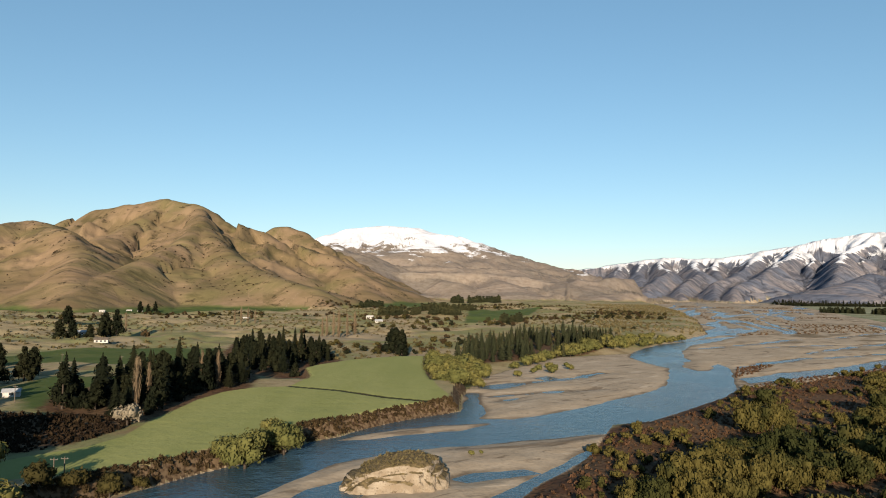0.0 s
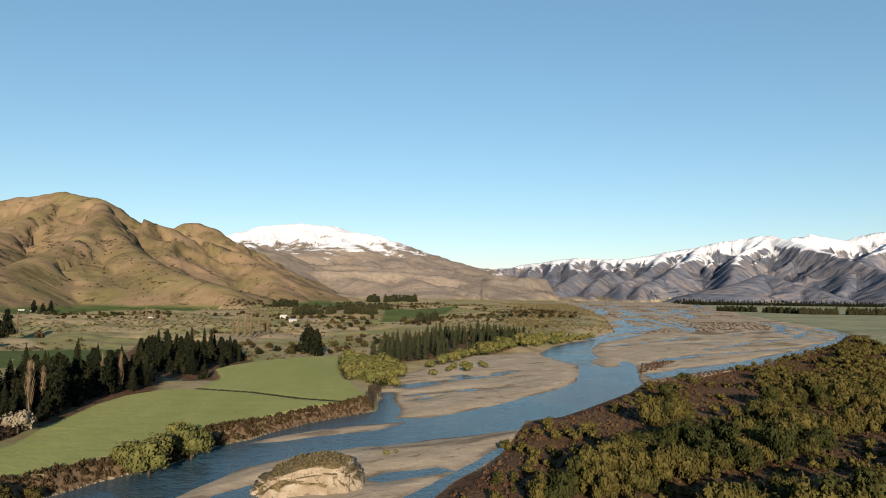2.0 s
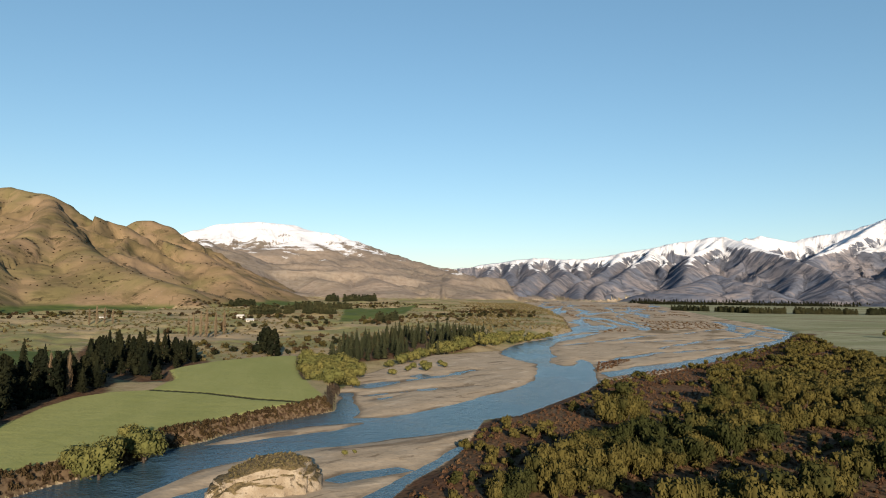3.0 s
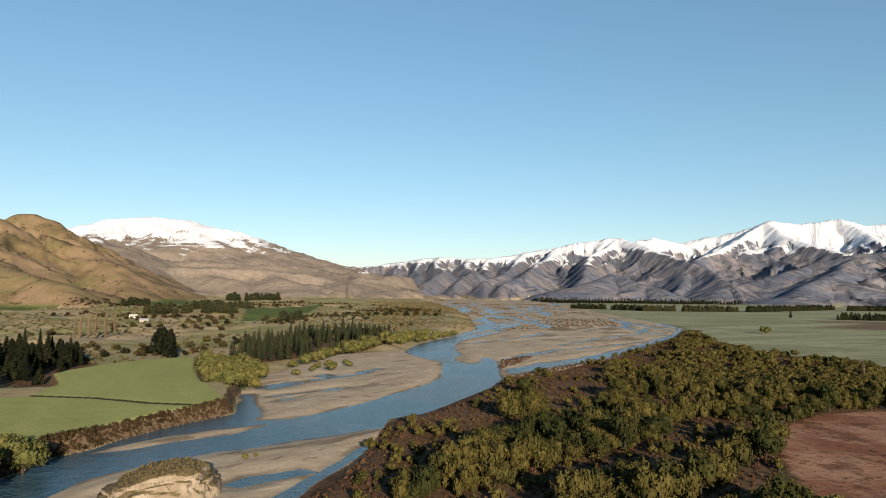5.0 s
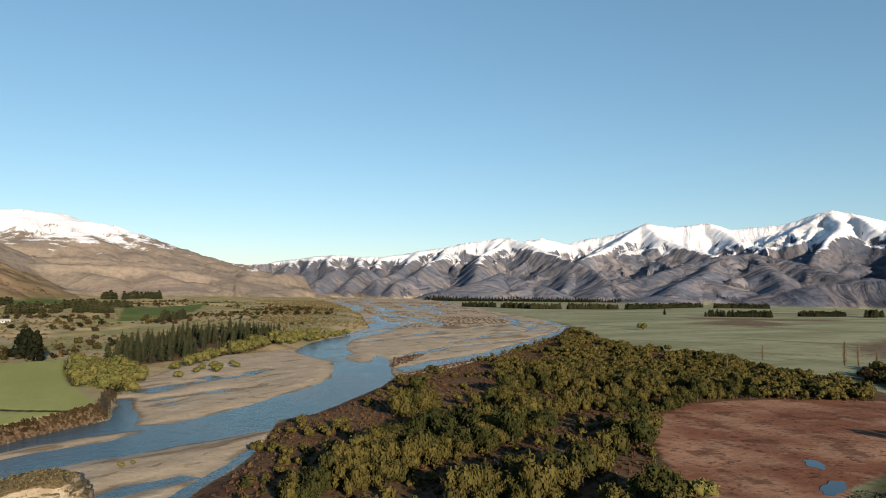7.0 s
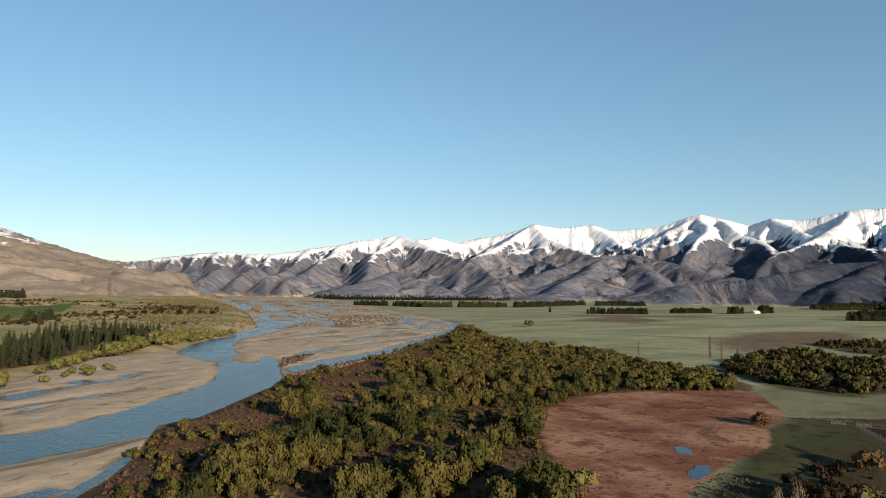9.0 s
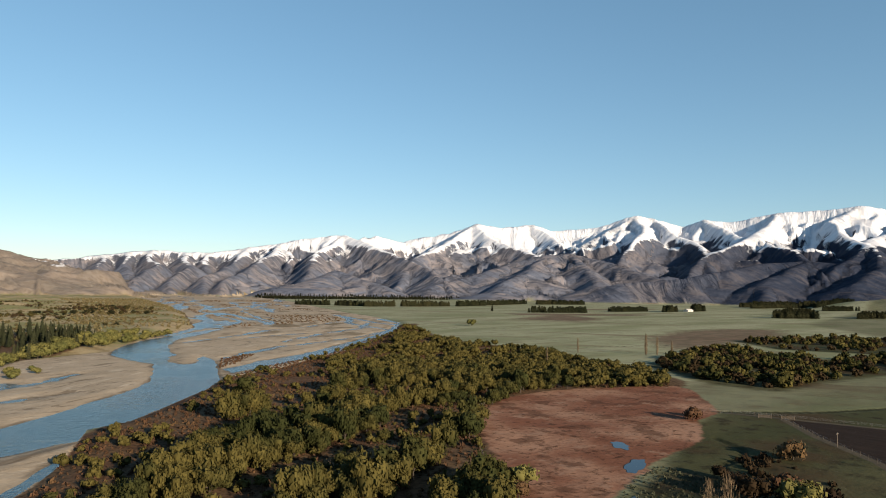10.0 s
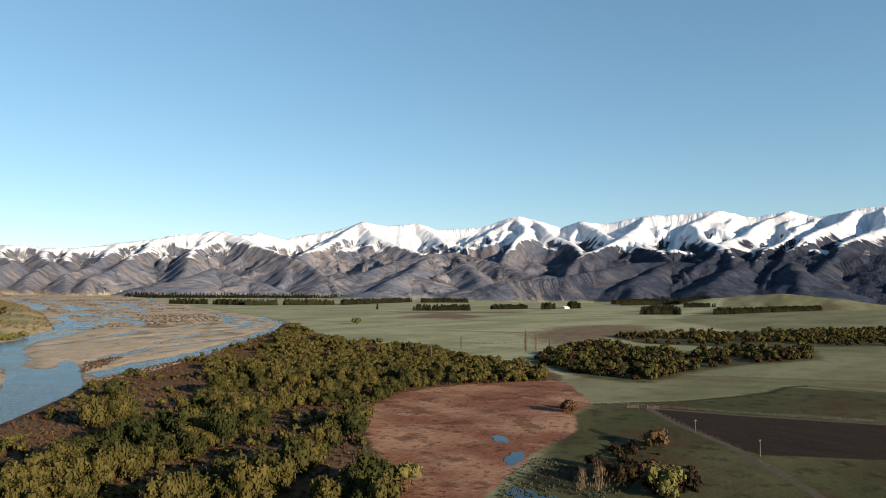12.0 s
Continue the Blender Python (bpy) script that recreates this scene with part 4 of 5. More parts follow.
def spread(poly, gap, seed, keep=None, cap=100000):
    """Places inside an outline, no two nearer than gap, where keep(x, y) holds."""
    rs = np.random.RandomState(seed)
    p = np.array(poly)
    lo, hi = p.min(0), p.max(0)
    n = int((hi - lo).prod() / (gap * gap) * 3.2)
    xy = rs.uniform(lo, hi, (n, 2))
    ok = inside(xy[:, 0], xy[:, 1], poly)
    if keep is not None:
        ok &= keep(xy[:, 0], xy[:, 1])
    taken, cells = [], {}
    for x, y in xy[ok]:
        i, j = int(x // gap), int(y // gap)
        if all((x - a) ** 2 + (y - b) ** 2 > gap * gap for di in (-1, 0, 1) for dj in (-1, 0, 1) for a, b in cells.get((i + di, j + dj), ())):
            cells.setdefault((i, j), []).append((x, y))
            taken.append((x, y))
            if len(taken) >= cap:
                break
    return np.array(taken).reshape(-1, 2)


def stuff(name, shapes, xy, sizes, mat, label, category, seed, stretch=(0.85, 1.15), sink=0.1):
    """Many plants joined into one mesh."""
    rs = np.random.RandomState(seed)
    z = lay_of_land(xy[:, 0], xy[:, 1])["z"]
    chunks = []
    for k, (x, y) in enumerate(xy):
        v, f = shapes[rs.randint(len(shapes))]
        a, s = rs.uniform(0, 2 * math.pi), sizes[k]
        c, n = math.cos(a) * s, math.sin(a) * s
        w = np.stack([v[:, 0] * c - v[:, 1] * n + x, v[:, 0] * n + v[:, 1] * c + y, v[:, 2] * s * rs.uniform(*stretch) + z[k] - sink], 1)
        chunks.append((w, f))
    return tagged(new(name, mesh_of(name, *merged(chunks), [mat])), label, category, kind="stuff")


def low_tree(rs, leaves, leaf, lobes=4, crown_r=4.0, height=6.5):
    return merged(list(broadleaf(rs, lobes, leaves, leaf, crown_r, height, 0.15, 0.20))[1:])


def shrub(rs, leaves, leaf):
    d = rs.normal(0, 1, (leaves, 3))
    d /= np.linalg.norm(d, axis=1, keepdims=True)
    d[:, 2] = np.abs(d[:, 2])
    p = d * rs.uniform(0.5, 1.05, (leaves, 1)) * [1, 1, 0.85]
    return merged([core(rs, np.array([0, 0, 0.2]), (0.6, 0.6, 0.6)), leaf_cards(rs, p, d * [1, 1, 0.3] + rs.normal(0, 0.7, (leaves, 3)), leaf, leaf * 2.2)])


RS = np.random.RandomState(11)

# ---- the willow wood on the far bank ----
WILLOW_KIT = kit("willow", lambda rs: broadleaf(rs, rs.randint(9, 13), 1150, 0.24, 3.7, 7.4, 0.15, 0.20), 7, WILLOW_LEAF, 100)
clump = lambda x, y: (0.6 * fbm(x / 22 + 5, y / 22, 3) + 1.0 * fbm((0.914 * x + 0.407 * y) / 55, (0.914 * y - 0.407 * x) / 11, 2)) > np.where((x > 235) & (y < 330), -0.6, 0.07 + 0.62 * np.clip(1 - line_distance(x, y, RIGHT_SHORE) / 75, 0, 1))
willow_xy = spread(WILLOWS, 3.9, 21, clump)
order = np.argsort(np.hypot(willow_xy[:, 0] - 125, willow_xy[:, 1] - 165))
willow_xy = willow_xy[order]
near_xy, rest_xy = willow_xy[:290], willow_xy[290:]
near_z = lay_of_land(near_xy[:, 0], near_xy[:, 1])["z"]
for (x, y), z in zip(near_xy, near_z):
    s = RS.uniform(0.5, 1.12)
    plant("willow_tree", WILLOW_KIT[RS.randint(7)], (x, y, z), "olive-green bushy willow tree in a dense riverside wood", "tree", "willows of the riverside wood", RS.uniform(0, 360), s, RS.uniform(1.05, 1.7))
LOW_WILLOWS = [low_tree(np.random.RandomState(200 + k), 190, 0.49, 6, 3.9, 7.8) for k in range(6)]
TINY_WILLOWS = [low_tree(np.random.RandomState(240 + k), 110, 0.62, 5, 4.0, 6.6) for k in range(6)]
stuff("willow_wood", LOW_WILLOWS, rest_xy, RS.uniform(0.45, 0.95, len(rest_xy)), WILLOW_LEAF, "dense olive-green willow wood between river and pasture", "trees", 31)

# ---- heath and shrubs ----
SHRUBS = [shrub(np.random.RandomState(300 + k), 15, 0.24) for k in range(8)]
heath_xy = spread(HEATH, 2.1, 41, lambda x, y: fbm(x / 12, y / 12, 3) > -0.35, 8800)
stuff("heath", SHRUBS, heath_xy, RS.uniform(0.4, 1.1, len(heath_xy)), HEATH_LEAF, "low red-brown heath and dry scrub on the river flat", "scrub", 42)
bush_xy = spread(HEATH, 4.6, 43, lambda x, y: fbm(x / 22 + 9, y / 22, 3) > 0.02, 800)
stuff("willow_scrub", TINY_WILLOWS, bush_xy, RS.uniform(0.36, 0.75, len(bush_xy)) ** 1.8, WILLOW_LEAF, "yellow-green young willow bushes among the heath", "bushes", 44)


def bank_line(pts, width, gap, seed):
    """Places along a line, scattered to its left."""
    rs = np.random.RandomState(seed)
    out = []
    for (ax, ay), (bx, by) in zip(pts, pts[1:]):
        d = math.hypot(bx - ax, by - ay)
        for k in range(max(1, int(d / gap))):
            t, w = rs.uniform(), rs.uniform(0.6, width)
            out.append((ax + (bx - ax) * t - (by - ay) / d * w, ay + (by - ay) * t + (bx - ax) / d * w))
    return np.array(out)


BANK_SCRUB = leaf_material("bank_twigs", (0.028, 0.0190, 0.0098), (0.045, 0.0310, 0.0155), (0.0095, 0.0066, 0.0040))
bank_xy = bank_line(LEFT_SHORE[1:14], 6.5, 0.14, 51)
bank_xy = bank_xy[depth_in(bank_xy[:, 0], bank_xy[:, 1], FIELD) < 0.3]
stuff("bank_scrub", SHRUBS, bank_xy, RS.uniform(0.35, 1.1, len(bank_xy)), BANK_SCRUB, "dry brown scrub on the eroded river bank", "scrub", 52)
rough_xy = spread(ROUGH, 1.9, 53, None, 1900)
stuff("rough_scrub", SHRUBS, rough_xy, RS.uniform(0.6, 1.7, len(rough_xy)), DARK_SCRUB, "tall brown scrub at the edge of the sown field", "scrub", 54)
TERRACE = [(-700, 700), (-420, 560), (-210, 470), (-140, 470), (-70, 440), (0, 470), (60, 560), (150, 660), (300, 900), (420, 1250), (380, 1700), (100, 1800), (-260, 1500), (-500, 1100), (-800, 1000)]
terrace_xy = spread(TERRACE, 7.0, 55, lambda x, y: (fbm(x / 55, y / 55, 4) > 0.02) & (np.max([depth_in(x, y, o) for o in GREENS], axis=0) < 0), 4200)
stuff("terrace_scrub", SHRUBS, terrace_xy, RS.uniform(0.8, 2.4, len(terrace_xy)) ** 1.15, leaf_material("matagouri", (0.060, 0.050, 0.0260), (0.09, 0.0740, 0.0315), (0.0215, 0.018, 0.0102)), "dark thorny scrub scattered over the terraces", "scrub", 56, (0.6, 1.0))
UPRIVER = [(150, 640), (240, 700), (307, 800), (402, 1072), (533, 1522), (620, 2000), (420, 2000), (300, 1300), (200, 900)]
upriver_xy = spread(UPRIVER, 7.0, 57, lambda x, y: fbm(x / 60 + 3, y / 60, 3) > -0.25, 3200)
stuff("upriver_scrub", SHRUBS, upriver_xy, RS.uniform(1.0, 2.6, len(upriver_xy)), TAN_SCRUB, "olive scrub along the river's edge upstream", "scrub", 58)
BRAIDS = [(330, 760), (560, 850), (800, 1400), (1100, 2100), (760, 2200), (560, 1500), (420, 1060)]
braid_xy = spread(BRAIDS, 8.0, 59, lambda x, y: fbm(x / 70 + 8, y / 110, 3) > 0.0, 1600)
braid_xy = braid_xy[lay_of_land(braid_xy[:, 0], braid_xy[:, 1])["wet"] < -4]
stuff("island_scrub", SHRUBS, braid_xy, RS.uniform(0.9, 2.4, len(braid_xy)), HEATH_LEAF, "brown scrub on old shingle islands of the braided bed", "scrub", 60, (0.5, 0.8))

# ---- yellow willows and planted conifers beside the river ----
OLIVE_KIT = kit("olive", lambda rs: broadleaf(rs, rs.randint(7, 11), 900, 0.28, 4.6, 7.6, 0.15), 4, OLIVE_LEAF, 400)
OLIVE_SETS = [[(-8, 378), (5, 323), (19, 346), (27, 413), (6, 436), (-6, 442)], [(41, 417), (67, 454), (90, 499), (152, 561), (243, 686), (203, 666), (129, 580), (51, 450)], [(39, 382), (55, 399), (81, 414), (88, 445), (56, 427)]]
for k, (o, gap) in enumerate(zip(OLIVE_SETS, (7.0, 9.5, 9.5))):
    xy = spread(o, gap, 70 + k)
    for (x, y), z in zip(xy, lay_of_land(xy[:, 0], xy[:, 1])["z"]):
        plant("yellow_willow", OLIVE_KIT[RS.randint(4)], (x, y, z), "yellow-green round willow at the edge of the shingle", "tree", "yellow willows by the shingle", RS.uniform(0, 360), RS.uniform(0.75, 1.25) * (0.6 if k == 2 else 1), RS.uniform(0.8, 1.05))
CONIFER_KIT = kit("conifer", lambda rs: conifer(rs, 20.0, rs.uniform(4.2, 6.2), 16, 14), 5, CONIFER_LEAF, 500)
STAND_C = [(-235, 250), (-188, 258), (-196, 330), (-250, 365), (-300, 300)]
PINE_KIT = kit("pine", lambda rs: shaggy_pine(rs, rs.uniform(14, 17), 5.4, 1000, 0.36), 5, CONIFER_LEAF, 540)
for o, gap, lo, hi, seed, label, group in ((STAND_A, 6.6, 0.45, 1.1, 81, "dark evergreen in a shelter stand beside the field", "evergreens beside the field"),
                                           (STAND_C, 10.0, 0.6, 1.0, 83, "dark evergreen in a stand beside a cottage", "evergreens by the cottage"),
                                           (STAND_B, 8.4, 0.45, 0.9, 82, "dark evergreen in a dense stand behind the field", "evergreens behind the field")):
    xy = spread(o, gap, seed, lambda x, y: fbm(x / 30 + 2, y / 30, 2) > -0.45)
    for (x, y), z in zip(xy, lay_of_land(xy[:, 0], xy[:, 1])["z"]):
        if RS.rand() < 0.3:
            plant("conifer", CONIFER_KIT[RS.randint(5)], (x, y, z), label, "tree", group, RS.uniform(0, 360), RS.uniform(lo, hi), RS.uniform(0.85, 1.1))
        else:
            plant("pine_tree", PINE_KIT[RS.randint(4)], (x, y, z), label, "tree", group, RS.uniform(0, 360), RS.uniform(lo, hi), RS.uniform(0.85, 1.2))
PLANTED_LEAF = leaf_material("young_pine_needles", (0.022, 0.0255, 0.0130), (0.038, 0.0370, 0.0175), (0.0085, 0.010, 0.0055))
wood_xy = spread(PLANTATION, 6.8, 80, lambda x, y: fbm(x / 40 + 2, y / 40, 2) > -0.4)
stuff("conifer_plantation", [conifer(np.random.RandomState(560 + k), 20.0, 5.6, 10, 10)[1] for k in range(5)], wood_xy, RS.uniform(0.28, 0.72, len(wood_xy)), PLANTED_LEAF, "dark green conifer plantation beside the shingle", "trees", 85)
# the last five pines are out of view, added to shade the cottage
for x, y, s in ((-397, 723, 1.3), (-334, 595, 1.2), (-325, 600, 1.0), (-304, 615, 1.35), (-296, 620, 1.2), (-302, 585, 0.8), (-478, 1106, 0.9), (-468, 1110, 0.9), (-490, 1104, 1.1), (-37, 509, 1.25), (-28, 478, 1.0), (-33, 490, 1.1), (-260, 400, 1.0), (-215, 360, 0.9), (-180, 236, 1.1), (-171, 229, 1.0), (-190, 246, 1.2), (-201, 252, 1.1), (-186, 226, 1.0)):
    plant("pine_tree", PINE_KIT[RS.randint(4)], (x, y, ground_z(x, y)), "broad dark pine standing over open farmland", "tree", "farm pines", RS.uniform(0, 360), s * 1.15, RS.uniform(0.85, 1.1))

# ---- trees of their own ----
DIM_LEAF = leaf_material("dull_olive_leaves", (0.030, 0.0265, 0.0098), (0.050, 0.041, 0.0135), (0.0095, 0.0088, 0.0042))
DIM_KIT = kit("dim", lambda rs: broadleaf(rs, 9, 900, 0.25, 4.2, 8.0, 0.12), 3, DIM_LEAF, 630)
BANK_KIT = kit("bank", lambda rs: broadleaf(rs, 11, 1700, 0.21, 4.4, 9.0, 0.12), 3, OLIVE_LEAF, 600)
for k, (x, y, s, label) in enumerate(((-54, 190, 1.45, "tall yellow-green willow on the river bank"), (-59, 191, 1.1, "yellow-green willow behind another on the bank"), (-47, 206, 1.3, "rounded olive willow on the river bank"), (-51, 209, 0.9, "smaller willow at the field's edge"),
                                      (-78, 163, 0.8, "dull olive willow on the near bank"), (-84, 158, 0.75, "dull olive willow on the near bank"), (-73, 169, 0.5, "small willow on the near bank"), (-89, 153, 0.9, "dark willow on the near bank"),
                                      (9, 204, 0.22, "low green shrub on the shingle bar"), (12, 206, 0.16, "low green shrub on the shingle bar"))):
    plant("bank_willow", (DIM_KIT if 4 <= k <= 7 else BANK_KIT)[k % 3], (x, y, ground_z(x, y)), label, "tree", "", 57 * k, s)
SHADE_BANK = [(-180, 150), (-112, 150), (-92, 156), (-86, 148), (-92, 120), (-130, 100), (-190, 110)]
# unseen stand, added so its long shade falls on rough scrub and cottage
TALL_STAND = [(-215, 200), (-160, 195), (-135, 168), (-112, 135), (-105, 110), (-200, 100)]
for x, y in spread(TALL_STAND, 11.0, 612):
    plant("bank_willow", DIM_KIT[RS.randint(3)], (x, y, ground_z(x, y)), "tall dull willow out of view, added to shade the rough scrub", "tree", "tall willows above the bank", RS.uniform(0, 360), RS.uniform(2.2, 2.9))
for x, y in spread(SHADE_BANK, 12.5, 610):
    plant("bank_willow", BANK_KIT[RS.randint(3)], (x, y, ground_z(x, y)), "tall willow in a belt along the near bank", "tree", "willows of the near bank", RS.uniform(0, 360), RS.uniform(1.2, 1.8))
terrace_tree_xy = spread(TERRACE, 9.0, 613, lambda x, y: (fbm(x / 85 + 6, y / 85, 4) > np.where(x < -140, 0.30, 0.16)) & (np.max([depth_in(x, y, o) for o in GREENS + [FIELD]], axis=0) < -3) & (np.min([line_distance(x, y, o) for o in ROADS], axis=0) > 5), 900)
terrace_kind = RS.rand(len(terrace_tree_xy))
for lo, hi, mat, name, label, seed in ((0.0, 0.40, DIM_LEAF, "terrace_trees", "dull olive trees and tall bushes scattered over the terraces", 614), (0.40, 0.78, BANK_SCRUB, "terrace_thorns", "dark brown thorn bushes in clumps on the terraces", 615), (0.78, 1.0, CONIFER_LEAF, "terrace_pines", "small dark pines in clumps on the terraces", 616)):
    pick = (terrace_kind >= lo) & (terrace_kind < hi)
    stuff(name, TINY_WILLOWS, terrace_tree_xy[pick], RS.uniform(0.25, 1.0, pick.sum()), mat, label, "trees", seed)
SLOPES = [(-1500, 1150), (-900, 1000), (-500, 1290), (-140, 1500), (-120, 1900), (-500, 2150), (-1000, 2000), (-1500, 1700)]
slope_xy = spread(SLOPES, 15.0, 617, lambda x, y: fbm(x / 110 + 2, y / 110, 5, 0.6) > 0.20, 1500)
slope_xy = slope_xy[lay_of_land(slope_xy[:, 0], slope_xy[:, 1])["hill"] > 0.3]
stuff("hill_scrub", SHRUBS, slope_xy, RS.uniform(0.8, 2.8, len(slope_xy)), DARK_SCRUB, "dark thorn scrub in the gullies of the tussock hill", "scrub", 618, (0.6, 1.0))
LONE_KIT = kit("lone", lambda rs: broadleaf(rs, 8, 620, 0.34, 4.2, 6.6, 0.2), 2, OLIVE_LEAF, 640)
DARK_KIT = kit("dark", lambda rs: broadleaf(rs, 8, 700, 0.22, 3.8, 5.4, 0.15), 2, DARK_SCRUB, 655)
DULL_KIT = kit("dull", lambda rs: broadleaf(rs, 7, 420, 0.30, 3.8, 5.2, 0.2), 2, HEATH_LEAF, 650)
for pair, x, y, s, label in ((LONE_KIT[0], 163, 63, 1.15, "golden willow bush at the paddock's edge"), (LONE_KIT[1], 158, 60, 0.6, "golden willow bush at the paddock's edge"), (DULL_KIT[0], 209, 83, 1.15, "brown half-bare bush in the pasture"),
                             (DULL_KIT[1], 242, 132, 0.95, "brown bush where the fence meets the red paddock"), (DULL_KIT[0], 249, 135, 0.7, "brown bush where the fence meets the red paddock"), (LONE_KIT[1], 124, 113, 0.95, "dull yellow bush inside the red paddock"), (DULL_KIT[1], 119, 108, 0.7, "dull brown bush inside the red paddock"),
                             (LONE_KIT[0], 622, 651, 1.6, "pale round tree alone on the plain"), (DULL_KIT[1], 172, 70, 0.9, "brown bush beside the golden willow"), (DARK_KIT[0], 160, 72, 1.25, "dark red-brown leafless bush over the gully"), (DARK_KIT[1], 166, 78, 0.9, "dark red-brown leafless bush over the gully"), (DARK_KIT[0], 172, 86, 0.7, "low dark bush beside the ditch")):
    plant("field_tree", pair, (x, y, ground_z(x, y)), label, "tree", "", RS.uniform(0, 360), s)
POPLAR_KIT = kit("poplar", lambda rs: poplar(rs, 20.0, 1.7, 420), 3, BARE_TWIG, 700)
for x, y, s, g in ((-110, 247, 0.95, 0), (-113, 256, 0.85, 0), (-118, 276, 0.7, 0), (-104, 297, 0.85, 0), (-100, 306, 0.8, 0), (-103, 646, 1.15, 1), (-98, 647, 1.25, 1), (-110, 650, 1.0, 1), (-92, 660, 1.1, 1), (-86, 672, 1.1, 1), (-115, 655, 0.9, 1),
                   (-248, 814, 0.9, 2), (-241, 816, 1.0, 2), (-233, 817, 0.9, 2), (-225, 819, 0.8, 2), (-330, 690, 0.8, 2), (-322, 694, 0.9, 2), (457, 287, 0.8, 3), (466, 283, 0.7, 3), (430, 330, 0.55, 3), (336, 282, 0.5, 3), (355, 298, 0.5, 3), (475, 276, 0.55, 3)):
    plant("poplar", POPLAR_KIT[RS.randint(3)], (x, y, ground_z(x, y)), "tall slender bare poplar with tan twigs", "tree", ("poplars beside the field", "poplars by the farm road", "poplars on the terrace", "poplars on the plain")[g], RS.uniform(0, 360), s)
BLOSSOM_KIT = kit("blossom", lambda rs: broadleaf(rs, 8, 700, 0.30, 4.0, 8.0, 0.2), 1, BLOSSOM, 720)
plant("blossom_tree", BLOSSOM_KIT[0], (-101, 221, ground_z(-101, 221)), "pale bare-twigged tree at the edge of the conifers", "tree", "", 20, 1.05)
BARE_KIT = kit("bare", lambda rs: poplar(rs, 7.0, 2.6, 260, 0.02), 1, BARE_TWIG, 730)
for x, y, s in ((153, 75, 1.0), (150, 78, 0.8), (90, 145, 0.9), (93, 148, 0.7)):
    plant("bare_tree", BARE_KIT[0], (x, y, ground_z(x, y)), "pale leafless tree with a spray of upright twigs", "tree", "leafless trees", 90 * s, s)

RUSHES = [(171, 86), (172, 104), (150, 99), (133, 91), (128, 75), (159, 70)]
rush_xy = spread(RUSHES, 1.2, 741, lambda x, y: fbm(x / 6, y / 6, 3) > -0.25, 900)
stuff("rushes", SHRUBS, rush_xy, RS.uniform(0.25, 0.7, len(rush_xy)), RUSH, "grey-green rushes and rank grass round the puddles", "rushes", 742)
GULLY = [(158, 64), (172, 72), (196, 94), (207, 90), (190, 66), (170, 56)]
gully_xy = spread(GULLY, 1.9, 743, lambda x, y: fbm(x / 9, y / 9, 2) > -0.25, 320)
stuff("gully_scrub", SHRUBS, gully_xy, RS.uniform(0.7, 2.0, len(gully_xy)), DARK_SCRUB, "dark leafless scrub along a boggy gully", "scrub", 744)

# ---- thicket and shelter belts on the plain ----
for k, (o, gap, lo, hi) in enumerate(((THICKET_A, 7.4, 0.7, 1.3), (THICKET_B, 5.2, 0.5, 1.3))):
    xy = spread(o, gap, 91 + k, lambda x, y: fbm(x / 38 + 4, y / 30, 3) > -0.16, 700)
    tone = RS.rand(len(xy)) < 0.55
    stuff("thicket", TINY_WILLOWS, xy[tone], RS.uniform(lo, hi, tone.sum()), WILLOW_LEAF, "olive willow thicket across the pasture", "trees", 92 + k)
    stuff("bare_thicket", TINY_WILLOWS, xy[~tone], RS.uniform(lo, hi, (~tone).sum()) * 0.8, BANK_SCRUB, "brown leafless bushes among the thicket", "bushes", 192 + k)
FAR_CONIFERS = [conifer(np.random.RandomState(800 + k), 1.0, 0.33, 6, 7)[1] for k in range(4)]
BELTS = [((924, 1666), (1020, 1412), 14, 16), ((988, 1424), (1239, 1387), 15, 16), ((1262, 1379), (1757, 1576), 15, 14), ((1103, 973), (1222, 914), 13, 9), ((1345, 938), (1471, 925), 12, 9), ((1738, 1500), (1918, 1450), 15, 9),
         ((1540, 480), (2300, 412), 14, 10), ((1474, 877), (1530, 880), 16, 10), ((1620, 885), (1676, 883), 18, 10), ((2173, 985), (3200, 900), 22, 14), ((1372, 574), (1447, 534), 16, 10), ((1542, 629), (1609, 593), 16, 5), ((2300, 1080), (2480, 1060), 16, 12), ((2450, 900), (2650, 840), 16, 12), ((2150, 760), (2300, 720), 15, 12), ((3200, 2600), (3500, 2450), 20, 20),
         ((-100, 1080), (30, 1060), 14, 10), ((-250, 1420), (-130, 1440), 16, 12), ((30, 2050), (170, 2100), 22, 12), ((60, 900), (100, 890), 12, 8), ((-40, 1250), (60, 1330), 14, 14)]
for k, ((ax, ay), (bx, by), tall, gap) in enumerate(BELTS):
    n = max(3, int(8.0 * math.hypot(bx - ax, by - ay) / gap))
    rs = np.random.RandomState(900 + k)
    t = rs.uniform(0, 1, n)
    t = t[value_noise(t * n / 16 + k, t * 0) > 0.08]
    xy = np.stack([ax + (bx - ax) * t + rs.normal(0, 3, len(t)), ay + (by - ay) * t + rs.normal(0, 5, len(t))], 1)
    xy = xy[lay_of_land(xy[:, 0], xy[:, 1])["hill"] < 0.05]
    if len(xy) < 3:
        continue
    stuff("shelter_belt", FAR_CONIFERS, xy, tall * rs.uniform(0.66, 0.95, len(xy)), PLANTED_LEAF, "dark pine shelter belt across open farmland", "trees", 950 + k)
lone_pine = thing("conifer", (1065, 1050, ground_z(1065, 1050)), "single dark conifer alone on the plain", "tree", "", 0, 0.85)
piece("trunk", CONIFER_KIT[0][0], lone_pine), piece("crown", CONIFER_KIT[0][1], lone_pine)
